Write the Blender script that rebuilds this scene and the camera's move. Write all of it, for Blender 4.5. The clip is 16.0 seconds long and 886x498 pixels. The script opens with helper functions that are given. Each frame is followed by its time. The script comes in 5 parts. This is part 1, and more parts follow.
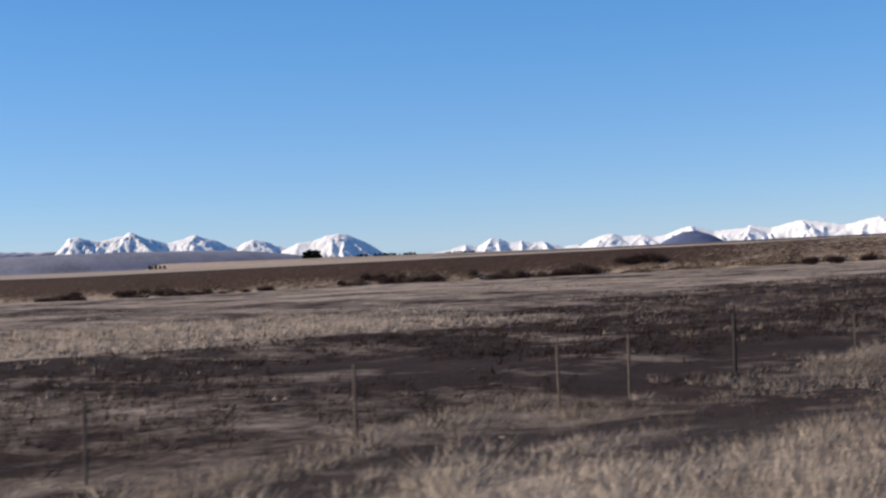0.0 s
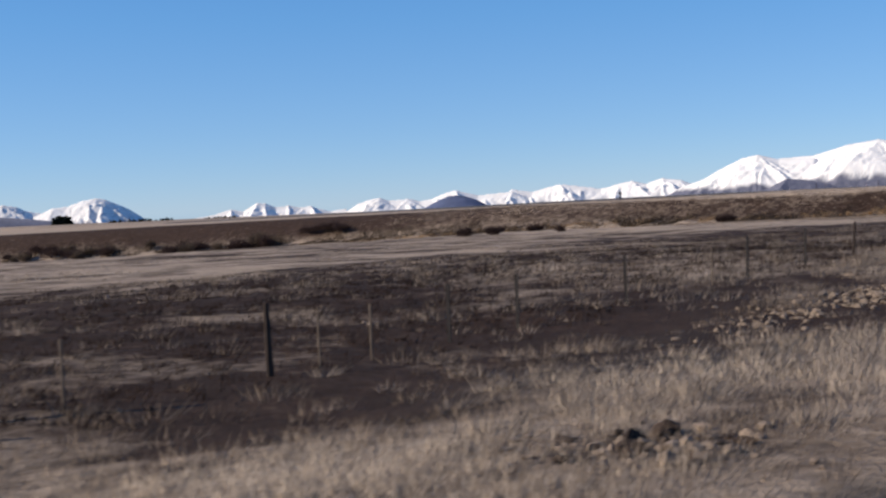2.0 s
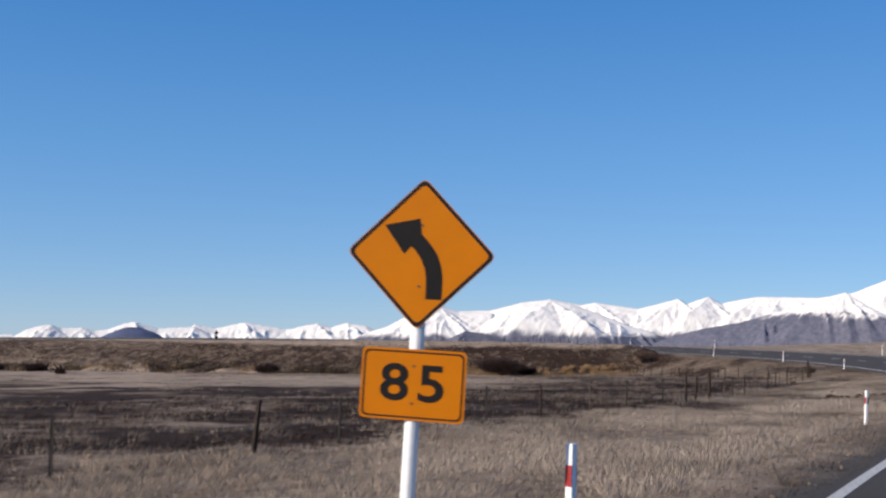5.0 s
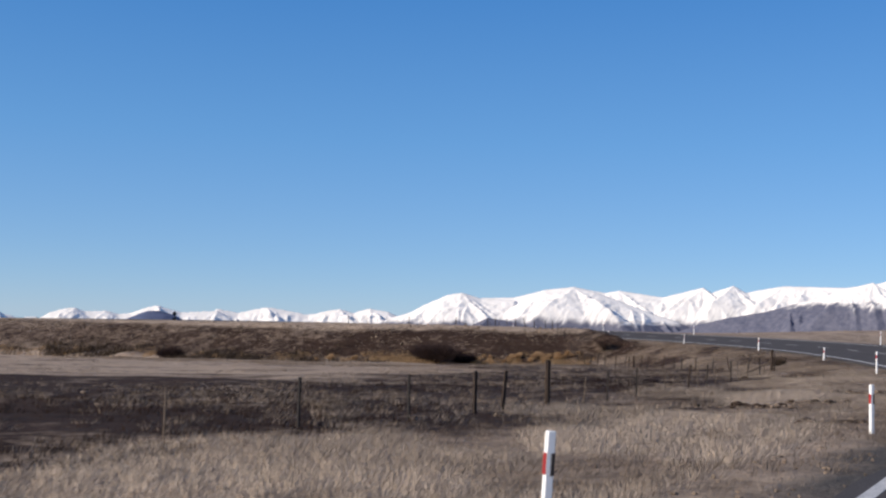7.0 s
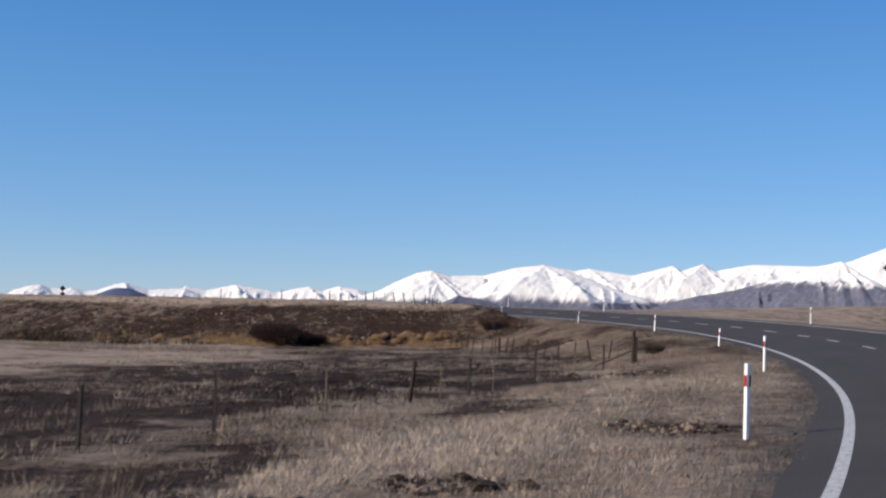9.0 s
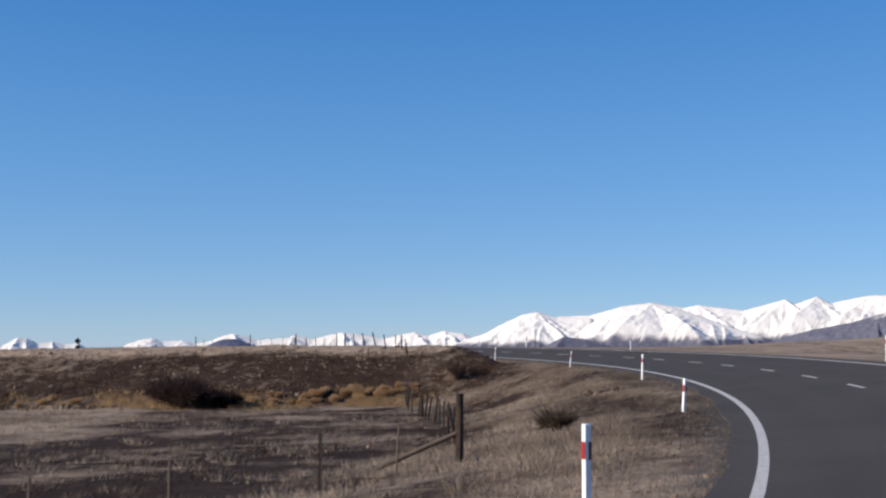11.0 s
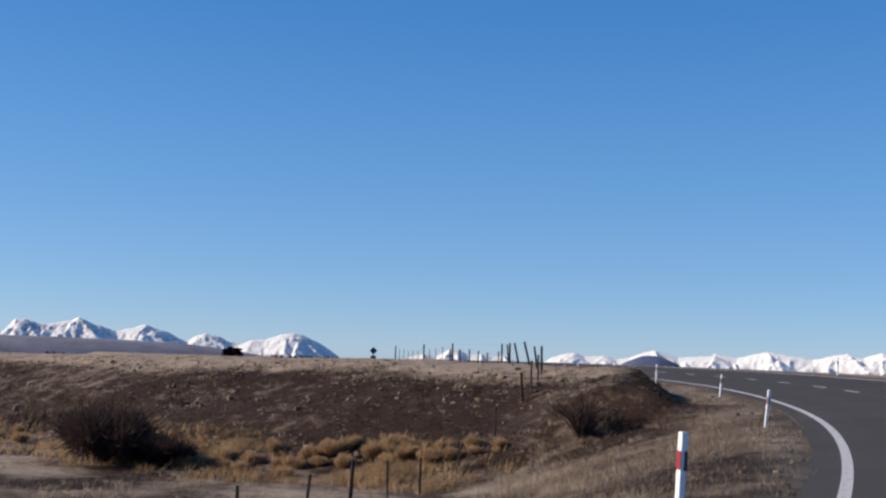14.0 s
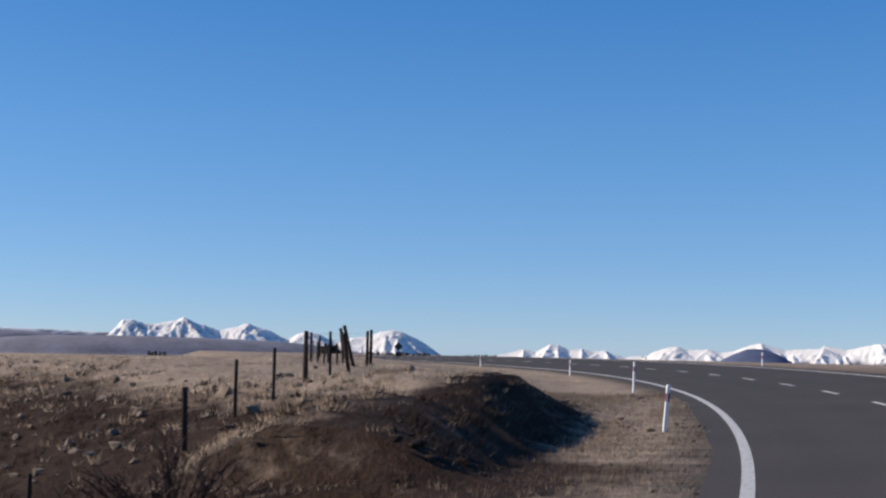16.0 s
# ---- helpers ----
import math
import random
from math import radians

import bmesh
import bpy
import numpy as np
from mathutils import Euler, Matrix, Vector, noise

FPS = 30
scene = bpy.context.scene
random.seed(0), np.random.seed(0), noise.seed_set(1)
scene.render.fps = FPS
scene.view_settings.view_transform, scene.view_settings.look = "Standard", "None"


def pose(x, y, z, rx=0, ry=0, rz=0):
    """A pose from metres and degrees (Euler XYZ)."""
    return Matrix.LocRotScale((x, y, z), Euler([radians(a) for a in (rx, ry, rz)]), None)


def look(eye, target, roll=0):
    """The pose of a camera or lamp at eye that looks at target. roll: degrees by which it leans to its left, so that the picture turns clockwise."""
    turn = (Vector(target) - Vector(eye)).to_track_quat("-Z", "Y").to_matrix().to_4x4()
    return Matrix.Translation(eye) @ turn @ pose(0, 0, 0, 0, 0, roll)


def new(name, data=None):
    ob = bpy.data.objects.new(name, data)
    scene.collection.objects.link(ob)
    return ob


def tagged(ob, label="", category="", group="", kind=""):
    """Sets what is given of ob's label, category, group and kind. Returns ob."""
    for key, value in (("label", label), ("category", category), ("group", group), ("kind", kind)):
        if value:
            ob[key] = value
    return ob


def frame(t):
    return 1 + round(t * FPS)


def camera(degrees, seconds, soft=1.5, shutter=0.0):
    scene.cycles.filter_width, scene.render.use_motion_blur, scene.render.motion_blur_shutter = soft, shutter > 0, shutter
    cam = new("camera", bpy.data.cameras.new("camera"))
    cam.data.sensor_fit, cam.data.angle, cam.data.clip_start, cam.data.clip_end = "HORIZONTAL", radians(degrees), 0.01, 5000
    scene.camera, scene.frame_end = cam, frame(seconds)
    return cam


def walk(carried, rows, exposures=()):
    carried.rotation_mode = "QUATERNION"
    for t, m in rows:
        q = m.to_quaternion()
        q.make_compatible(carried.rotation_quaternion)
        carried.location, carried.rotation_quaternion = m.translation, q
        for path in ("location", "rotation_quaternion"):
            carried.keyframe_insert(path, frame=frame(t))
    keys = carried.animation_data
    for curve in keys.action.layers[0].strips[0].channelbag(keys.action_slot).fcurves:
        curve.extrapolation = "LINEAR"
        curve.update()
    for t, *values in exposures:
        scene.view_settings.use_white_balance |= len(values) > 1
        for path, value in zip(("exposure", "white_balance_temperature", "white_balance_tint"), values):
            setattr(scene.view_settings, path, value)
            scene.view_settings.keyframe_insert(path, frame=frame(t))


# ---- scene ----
cam = camera(41.85, 16.0, soft=2.3, shutter=0.1)
PATH = [
    (0, (0.008, -0.000, 1.751), (-17.336, 9.959, 1.692), -2.16),
    (0.5, (-1.199, 6.421, 1.798), (-18.349, 16.710, 1.887), -1.31),
    (1, (-2.274, 12.887, 1.824), (-19.268, 23.422, 1.354), -1.93),
    (1.5, (-3.203, 19.417, 1.839), (-19.343, 31.218, 1.357), -2.35),
    (2, (-4.158, 25.829, 1.856), (-19.233, 38.947, 1.028), -2.34),
    (2.5, (-5.111, 32.018, 1.830), (-19.245, 46.143, 0.992), -1.16),
    (3, (-5.893, 38.092, 1.792), (-19.217, 53.008, 1.820), -1.20),
    (3.5, (-6.634, 44.152, 1.776), (-19.021, 59.849, 2.195), -0.86),
    (4, (-7.342, 50.108, 1.747), (-18.863, 66.445, 2.350), -0.50),
    (4.5, (-8.087, 56.004, 1.712), (-19.188, 72.604, 2.816), 0.11),
    (5, (-8.957, 61.869, 1.672), (-20.026, 78.455, 3.215), 1.17),
    (7.5, (-12.435, 88.615, 1.374), (-23.937, 104.931, 2.597), 1.55),
    (8, (-13.248, 94.120, 1.387), (-24.703, 110.474, 2.538), 1.04),
    (8.5, (-14.114, 99.757, 1.396), (-25.321, 116.272, 2.685), 1.66),
    (9, (-15.170, 105.687, 1.417), (-26.218, 122.332, 2.356), 1.83),
    (9.5, (-16.238, 111.655, 1.449), (-27.342, 128.260, 2.438), 1.54),
    (10, (-17.444, 117.776, 1.473), (-29.016, 134.043, 2.692), 0.59),
    (12.5, (-26.495, 147.652, 1.535), (-41.390, 160.879, 3.310), 0.95),
    (13, (-29.154, 153.152, 1.581), (-45.473, 164.647, 2.841), 0.38),
    (13.5, (-31.969, 158.396, 1.645), (-49.280, 168.401, 2.137), 0.05),
    (14, (-35.214, 163.511, 1.731), (-52.410, 173.561, 3.542), 1.82),
    (14.5, (-38.611, 168.380, 1.789), (-56.146, 177.634, 4.409), 2.54),
    (15, (-42.291, 173.090, 1.841), (-59.940, 182.129, 4.451), 2.56),
    (15.5, (-46.232, 177.642, 1.882), (-63.961, 186.546, 4.414), 2.25),
    (16, (-50.300, 182.072, 1.901), (-68.309, 190.604, 3.598), 1.20),
]
walk(cam, [(t, look(eye, target, roll)) for t, eye, target, roll in PATH],
     [(0, 0.42), (2, 0.38), (4, 0.29), (16, 0.28)])

# ---------------------------------------------------------------- light
SUN_AZ, SUN_EL = 148.5, 27.0          # degrees to the left of +Y, and above the horizon
world = bpy.data.worlds.new("world")
scene.world = world
world.use_nodes = True
wn = world.node_tree
sky = wn.nodes.new("ShaderNodeTexSky")
sky.sky_type = "NISHITA"
sky.sun_disc = False
sky.sun_elevation = radians(SUN_EL)
sky.sun_rotation = radians(-SUN_AZ)
sky.altitude = 2000
sky.air_density, sky.dust_density, sky.ozone_density = 1.0, 0.0, 6.3
wn.nodes["Background"].inputs["Strength"].default_value = 0.112
# the clear air evens the sky out sideways: pale at the horizon, deep blue above
way_up = wn.nodes.new("ShaderNodeTexCoord")
split = wn.nodes.new("ShaderNodeSeparateXYZ")
wn.links.new(way_up.outputs["Generated"], split.inputs[0])
air = wn.nodes.new("ShaderNodeValToRGB")
air.color_ramp.elements.remove(air.color_ramp.elements[1])
for k, (up, tone) in enumerate([(0.0, (0.37, 0.60, 0.96)), (0.06, (0.27, 0.54, 0.97)), (0.156, (0.155, 0.475, 0.985)), (0.288, (0.05, 0.336, 0.92)), (0.75, (0.04, 0.2, 0.62))]):
    stop = air.color_ramp.elements[0] if k == 0 else air.color_ramp.elements.new(up)
    stop.position, stop.color = up, (*tone, 1)
wn.links.new(split.outputs[2], air.inputs[0])
lift = wn.nodes.new("ShaderNodeVectorMath")
lift.operation = "SCALE"
lift.inputs["Scale"].default_value = 5.0
wn.links.new(air.outputs[0], lift.inputs[0])
even = wn.nodes.new("ShaderNodeMix")
even.data_type = "RGBA"
even.inputs[0].default_value = 0.6
wn.links.new(sky.outputs[0], even.inputs[6])
wn.links.new(lift.outputs[0], even.inputs[7])
wn.links.new(even.outputs[2], wn.nodes["Background"].inputs["Color"])
sun = new("sun", bpy.data.lights.new("sun", "SUN"))
sun.data.energy, sun.data.angle, sun.data.color = 5.0, radians(0.5), (1.0, 0.885, 0.755)
sun_way = Vector((-math.sin(radians(SUN_AZ)) * math.cos(radians(SUN_EL)),
                  math.cos(radians(SUN_AZ)) * math.cos(radians(SUN_EL)), math.sin(radians(SUN_EL))))
sun.matrix_world = look(sun_way * 50, (0, 0, 0))


# ---------------------------------------------------------------- materials
def material(name):
    m = bpy.data.materials.new(name)
    m.use_nodes = True
    n, l = m.node_tree.nodes, m.node_tree.links
    return m, n, l, n["Principled BSDF"]


def noise_node(n, l, scale, detail=4.0, rough=0.55, coord="Object", stretch=None):
    tc = n.new("ShaderNodeTexCoord")
    tex = n.new("ShaderNodeTexNoise")
    tex.inputs["Scale"].default_value = scale
    tex.inputs["Detail"].default_value = detail
    tex.inputs["Roughness"].default_value = rough
    if stretch:
        mp = n.new("ShaderNodeMapping")
        mp.inputs["Scale"].default_value = stretch
        l.new(tc.outputs[coord], mp.inputs["Vector"])
        l.new(mp.outputs[0], tex.inputs["Vector"])
    else:
        l.new(tc.outputs[coord], tex.inputs["Vector"])
    return tex.outputs["Fac"]


def ramp(n, l, fac, stops):
    r = n.new("ShaderNodeValToRGB")
    r.color_ramp.elements.remove(r.color_ramp.elements[1])
    for i, (p, c) in enumerate(stops):
        e = r.color_ramp.elements[0] if i == 0 else r.color_ramp.elements.new(p)
        e.position, e.color = p, (*c, 1)
    l.new(fac, r.inputs[0])
    return r.outputs[0]


def mix(n, l, fac, a, b, mode="MIX"):
    m = n.new("ShaderNodeMix")
    m.data_type, m.blend_type = "RGBA", mode
    for sock, v in ((m.inputs[0], fac), (m.inputs[6], a), (m.inputs[7], b)):
        if isinstance(v, (int, float)):
            sock.default_value = v
        elif isinstance(v, tuple):
            sock.default_value = (*v, 1)
        else:
            l.new(v, sock)
    return m.outputs[2]


def bump(n, l, bsdf, height, strength, distance):
    b = n.new("ShaderNodeBump")
    b.inputs["Strength"].default_value, b.inputs["Distance"].default_value = strength, distance
    l.new(height, b.inputs["Height"])
    l.new(b.outputs[0], bsdf.inputs["Normal"])


def attribute(n, name):
    a = n.new("ShaderNodeAttribute")
    a.attribute_name = name
    return a


def simple(name, colour, rough=0.6, metal=0.0, vary=0.25, scale=12.0, grain=60.0, depth=0.004, gloss=0.5):
    """A surface with stains at a coarse scale and grain at a fine one."""
    m, n, l, b = material(name)
    dark = tuple(c * (1 - vary) for c in colour)
    light = tuple(min(1.0, c * (1 + vary)) for c in colour)
    coarse = ramp(n, l, noise_node(n, l, scale), [(0.3, dark), (0.7, light)])
    fine = noise_node(n, l, grain, 3)
    col = mix(n, l, 0.25, coarse, ramp(n, l, fine, [(0.35, dark), (0.65, light)]))
    l.new(col, b.inputs["Base Color"])
    b.inputs["Roughness"].default_value, b.inputs["Metallic"].default_value = rough, metal
    b.inputs["Specular IOR Level"].default_value = gloss
    bump(n, l, b, fine, 0.4, depth)
    return m


def ground_material():
    m, n, l, b = material("dry_ground")
    cover = attribute(n, "cover").outputs["Fac"]
    gravel = attribute(n, "gravel").outputs["Fac"]
    big = noise_node(n, l, 0.12, 5, 0.6)
    mid = noise_node(n, l, 0.9, 6, 0.65)
    fine = noise_node(n, l, 7.0, 6, 0.7)
    earth = ramp(n, l, fine, [(0.3, (0.016, 0.0092, 0.006)), (0.5, (0.043, 0.0255, 0.0165)), (0.72, (0.09, 0.059, 0.04))])
    earth = mix(n, l, 0.5, earth, ramp(n, l, mid, [(0.32, (0.015, 0.0088, 0.0064)), (0.55, (0.042, 0.0245, 0.0178)), (0.74, (0.09, 0.058, 0.043))]))
    straw = ramp(n, l, fine, [(0.28, (0.16, 0.115, 0.082)), (0.5, (0.335, 0.257, 0.189)), (0.75, (0.56, 0.45, 0.345))])
    straw = mix(n, l, 0.4, straw, ramp(n, l, mid, [(0.3, (0.17, 0.125, 0.09)), (0.7, (0.48, 0.38, 0.285))]))
    add = n.new("ShaderNodeMath")
    add.operation = "MULTIPLY_ADD"
    l.new(mid, add.inputs[0])
    add.inputs[1].default_value = 0.9
    clumps = n.new("ShaderNodeMath")
    clumps.operation = "MULTIPLY_ADD"
    l.new(noise_node(n, l, 2.3, 5, 0.6), clumps.inputs[0])
    clumps.inputs[1].default_value = 0.75
    l.new(cover, clumps.inputs[2])
    l.new(clumps.outputs[0], add.inputs[2])
    sub = n.new("ShaderNodeMapRange")
    l.new(add.outputs[0], sub.inputs["Value"])
    sub.inputs["From Min"].default_value, sub.inputs["From Max"].default_value = 0.98, 1.62
    col = mix(n, l, sub.outputs[0], earth, straw)
    tint = ramp(n, l, big, [(0.3, (0.78, 0.76, 0.78)), (0.7, (1.0, 1.0, 1.0))])
    col = mix(n, l, 0.7, col, tint, "MULTIPLY")
    chips = ramp(n, l, noise_node(n, l, 22.0, 5, 0.75), [(0.3, (0.03, 0.026, 0.023)), (0.52, (0.085, 0.076, 0.068)), (0.75, (0.22, 0.2, 0.18))])
    col = mix(n, l, gravel, col, chips)
    l.new(col, b.inputs["Base Color"])
    b.inputs["Roughness"].default_value = 0.95
    b.inputs["Specular IOR Level"].default_value = 0.1
    bump(n, l, b, mix(n, l, 0.5, fine, mid), 1.0, 0.2)
    return m


def blade_material(name, low, high, through_light=0.4):
    """Dry grass and twigs: every tuft and blade its own shade, with some light passing through."""
    m, n, l, b = material(name)
    shade = attribute(n, "shade").outputs["Fac"]
    col = ramp(n, l, shade, [(0.0, low), (0.5, tuple((p + q) / 2 for p, q in zip(low, high))), (1.0, high)])
    l.new(col, b.inputs["Base Color"])
    b.inputs["Roughness"].default_value = 0.85
    b.inputs["Specular IOR Level"].default_value = 0.15
    thin = n.new("ShaderNodeBsdfTranslucent")
    l.new(col, thin.inputs["Color"])
    both = n.new("ShaderNodeMixShader")
    both.inputs[0].default_value = through_light
    l.new(b.outputs[0], both.inputs[1])
    l.new(thin.outputs[0], both.inputs[2])
    l.new(both.outputs[0], n["Material Output"].inputs["Surface"])
    return m


def asphalt_material():
    m, n, l, b = material("chip_seal")
    chips = noise_node(n, l, 55.0, 4, 0.7)
    wide = noise_node(n, l, 0.35, 5)
    col = ramp(n, l, chips, [(0.3, (0.034, 0.0305, 0.029)), (0.55, (0.068, 0.061, 0.0585)), (0.8, (0.132, 0.12, 0.115))])
    track = attribute(n, "track").outputs["Fac"]
    col = mix(n, l, track, col, (0.05, 0.045, 0.043))
    col = mix(n, l, 0.5, col, ramp(n, l, wide, [(0.3, (0.72, 0.72, 0.73)), (0.7, (1.12, 1.1, 1.08))]), "MULTIPLY")
    l.new(col, b.inputs["Base Color"])
    b.inputs["Roughness"].default_value = 0.9
    b.inputs["Specular IOR Level"].default_value = 0.12
    bump(n, l, b, chips, 0.6, 0.01)
    return m


def paint_material():
    m, n, l, b = material("road_paint")
    worn = ramp(n, l, noise_node(n, l, 18.0, 6, 0.75), [(0.36, (0.13, 0.125, 0.12)), (0.48, (0.42, 0.41, 0.395)), (0.8, (0.6, 0.59, 0.57))])
    l.new(worn, b.inputs["Base Color"])
    b.inputs["Roughness"].default_value = 0.7
    return m


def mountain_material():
    """Snow on all but the steep and the low ground; bare tussock slopes and rock, tinted blue as by haze, there."""
    m, n, l, b = material("snow_and_hazy_rock")
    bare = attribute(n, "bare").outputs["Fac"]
    # the blue of distant haze is mixed into the rock's base colour
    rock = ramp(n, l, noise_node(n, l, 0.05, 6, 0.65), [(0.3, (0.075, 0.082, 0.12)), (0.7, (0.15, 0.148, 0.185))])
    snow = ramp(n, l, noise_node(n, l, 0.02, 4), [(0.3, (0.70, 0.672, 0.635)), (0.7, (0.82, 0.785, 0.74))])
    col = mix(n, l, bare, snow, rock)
    l.new(col, b.inputs["Base Color"])
    b.inputs["Roughness"].default_value = 0.75
    b.inputs["Specular IOR Level"].default_value = 0.15
    return m


GROUND = ground_material()
ASPHALT, PAINT = asphalt_material(), paint_material()
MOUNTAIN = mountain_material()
TUSSOCK = blade_material("dry_tussock", (0.19, 0.138, 0.1), (0.7, 0.575, 0.455))
HEATH = blade_material("dark_heath", (0.022, 0.0125, 0.0095), (0.082, 0.052, 0.039))
GOLD = blade_material("golden_tussock", (0.2, 0.125, 0.068), (0.56, 0.38, 0.21))
TWIG = blade_material("twiggy_scrub", (0.02, 0.012, 0.0115), (0.085, 0.055, 0.047))
SCRUB = blade_material("dry_scrub", (0.045, 0.032, 0.024), (0.15, 0.11, 0.078))
PINE = blade_material("pine_needles", (0.012, 0.018, 0.014), (0.045, 0.055, 0.04))
STONE = simple("field_stone", (0.155, 0.113, 0.08), 0.9, 0, 0.75, 3.0, 40.0)
CLOD = simple("dark_torn_earth", (0.035, 0.024, 0.018), 0.95, 0, 0.5, 5.0, 40.0, 0.01, 0.1)
WOOD = simple("weathered_post_wood", (0.042, 0.03, 0.024), 0.9, 0, 0.4, 6.0, 50.0, 0.004, 0.1)
PALE_WOOD = simple("grey_batten_wood", (0.105, 0.081, 0.064), 0.9, 0, 0.3, 6.0, 50.0, 0.004, 0.1)
TWIGWOOD = simple("reddish_twig_bark", (0.07, 0.042, 0.034), 0.9, 0, 0.3, 20.0, 80.0, 0.001, 0.1)
RUST = simple("rusty_steel", (0.02, 0.0145, 0.0125), 0.8, 0.1, 0.35, 9.0, 60.0)
WIRE = simple("weathered_wire", (0.09, 0.078, 0.068), 0.8, 0.2, 0.2, 12.0, 60.0, 0.001, 0.15)
WHITE = simple("white_post_paint", (0.8, 0.8, 0.79), 0.55, 0, 0.07, 5.0, 40.0, 0.001)
RED = simple("red_reflective_band", (0.3, 0.02, 0.018), 0.4, 0, 0.15, 9.0, 50.0, 0.001)
DARK = simple("dark_reflector", (0.03, 0.022, 0.022), 0.35, 0, 0.2)
ORANGE = simple("faded_amber_sheeting", (0.47, 0.142, 0.001), 0.5, 0, 0.07, 4.0, 50.0, 0.0008, 0.12)
BLACK = simple("black_sign_print", (0.01, 0.0095, 0.01), 0.6, 0, 0.15, 8.0, 40.0, 0.0005, 0.12)
SIGN_BACK = simple("dull_sign_metal", (0.035, 0.035, 0.038), 0.5, 0.3, 0.15)
# far hills: haze of distance is painted into both base colours as blue
HILLSIDE = simple("haze_blue_hillside", (0.06, 0.076, 0.14), 0.95, 0, 0.3, 0.02, 0.15, 0.5)
BENCH = simple("haze_grey_bench_land", (0.15, 0.145, 0.175), 0.95, 0, 0.3, 0.01, 0.08, 0.5)


# ---------------------------------------------------------------- building blocks
def mesh_object(name, bm, mat, parent=None):
    me = bpy.data.meshes.new(name)
    bm.normal_update()
    bm.to_mesh(me)
    bm.free()
    me.materials.append(mat)
    ob = new(name, me)
    if parent is not None:
        ob.parent = parent
    return ob


def part(name, bm, mat, parent, label=""):
    return tagged(mesh_object(name, bm, mat, parent), label)


def from_arrays(name, verts, faces, mat, parent=None, smooth=False, **fields):
    """A mesh from numpy arrays; fields are one value a vertex."""
    me = bpy.data.meshes.new(name)
    verts, faces = np.asarray(verts, np.float32), np.asarray(faces, np.int32)
    k = faces.shape[1]
    me.vertices.add(len(verts))
    me.vertices.foreach_set("co", verts.ravel())
    me.loops.add(faces.size)
    me.loops.foreach_set("vertex_index", faces.ravel())
    me.polygons.add(len(faces))
    me.polygons.foreach_set("loop_start", np.arange(0, faces.size, k, dtype=np.int32))
    me.polygons.foreach_set("use_smooth", np.full(len(faces), smooth))
    for key, values in fields.items():
        a = me.attributes.new(key, "FLOAT", "POINT")
        a.data.foreach_set("value", np.asarray(values, np.float32))
    me.update(calc_edges=True)
    me.materials.append(mat)
    ob = new(name, me)
    if parent is not None:
        ob.parent = parent
    return ob


def box(bm, sx, sy, sz, m=None, bevel=0.0, taper=1.0):
    """A box on its base, with bevelled edges and a top that may be narrower."""
    made = bmesh.ops.create_cube(bm, size=1.0)["verts"]
    for v in made:
        top = v.co.z > 0
        v.co = Vector((v.co.x * sx * (taper if top else 1), v.co.y * sy * (taper if top else 1), (v.co.z + 0.5) * sz))
    if bevel:
        edges = list({e for v in made for e in v.link_edges})
        bmesh.ops.bevel(bm, geom=edges, offset=bevel, segments=1, affect="EDGES", profile=0.5)
    if m is not None:
        bmesh.ops.transform(bm, matrix=m, verts=[v for v in bm.verts])
    return bm


def rod(bm, a, b, r0, r1, sides=8, wobble=0.0, rings=1):
    """A round bar from a to b, a little crooked where wobble is given."""
    a, b = Vector(a), Vector(b)
    turn = (b - a).to_track_quat("Z", "Y")
    loops = []
    for i in range(rings + 1):
        f = i / rings
        c = a.lerp(b, f) + Vector((random.uniform(-wobble, wobble), random.uniform(-wobble, wobble), 0))
        r = r0 + (r1 - r0) * f
        loops.append([bm.verts.new(c + turn @ Vector((r * math.cos(6.2832 * k / sides), r * math.sin(6.2832 * k / sides), 0)))
                      for k in range(sides)])
    for p, q in zip(loops, loops[1:]):
        for k in range(sides):
            bm.faces.new((p[k], p[(k + 1) % sides], q[(k + 1) % sides], q[k]))
    bm.faces.new(loops[0][::-1])
    bm.faces.new(loops[-1])
    return bm


def slab(bm, outline, depth, y=0.0):
    """A flat plate in the XZ plane: its face at y, its back depth behind it (towards +y)."""
    front = [bm.verts.new((x, y, z)) for x, z in outline]
    back = [bm.verts.new((x, y + depth, z)) for x, z in outline]
    k = len(outline)
    bm.faces.new(front)
    bm.faces.new(back[::-1])
    for i in range(k):
        bm.faces.new((front[i], back[i], back[(i + 1) % k], front[(i + 1) % k]))
    bmesh.ops.recalc_face_normals(bm, faces=bm.faces[:])
    return bm


def ring(bm, outer, inner, depth, y=0.0):
    """A flat frame between two outlines of as many points."""
    k = len(outer)
    o = [bm.verts.new((x, y, z)) for x, z in outer]
    i = [bm.verts.new((x, y, z)) for x, z in inner]
    ob_ = [bm.verts.new((x, y + depth, z)) for x, z in outer]
    ib = [bm.verts.new((x, y + depth, z)) for x, z in inner]
    for a in range(k):
        b = (a + 1) % k
        for quad in ((o[a], o[b], i[b], i[a]), (ob_[a], ib[a], ib[b], ob_[b]), (o[a], ob_[a], ob_[b], o[b]), (i[a], i[b], ib[b], ib[a])):
            bm.faces.new(quad)
    bmesh.ops.recalc_face_normals(bm, faces=bm.faces[:])
    return bm


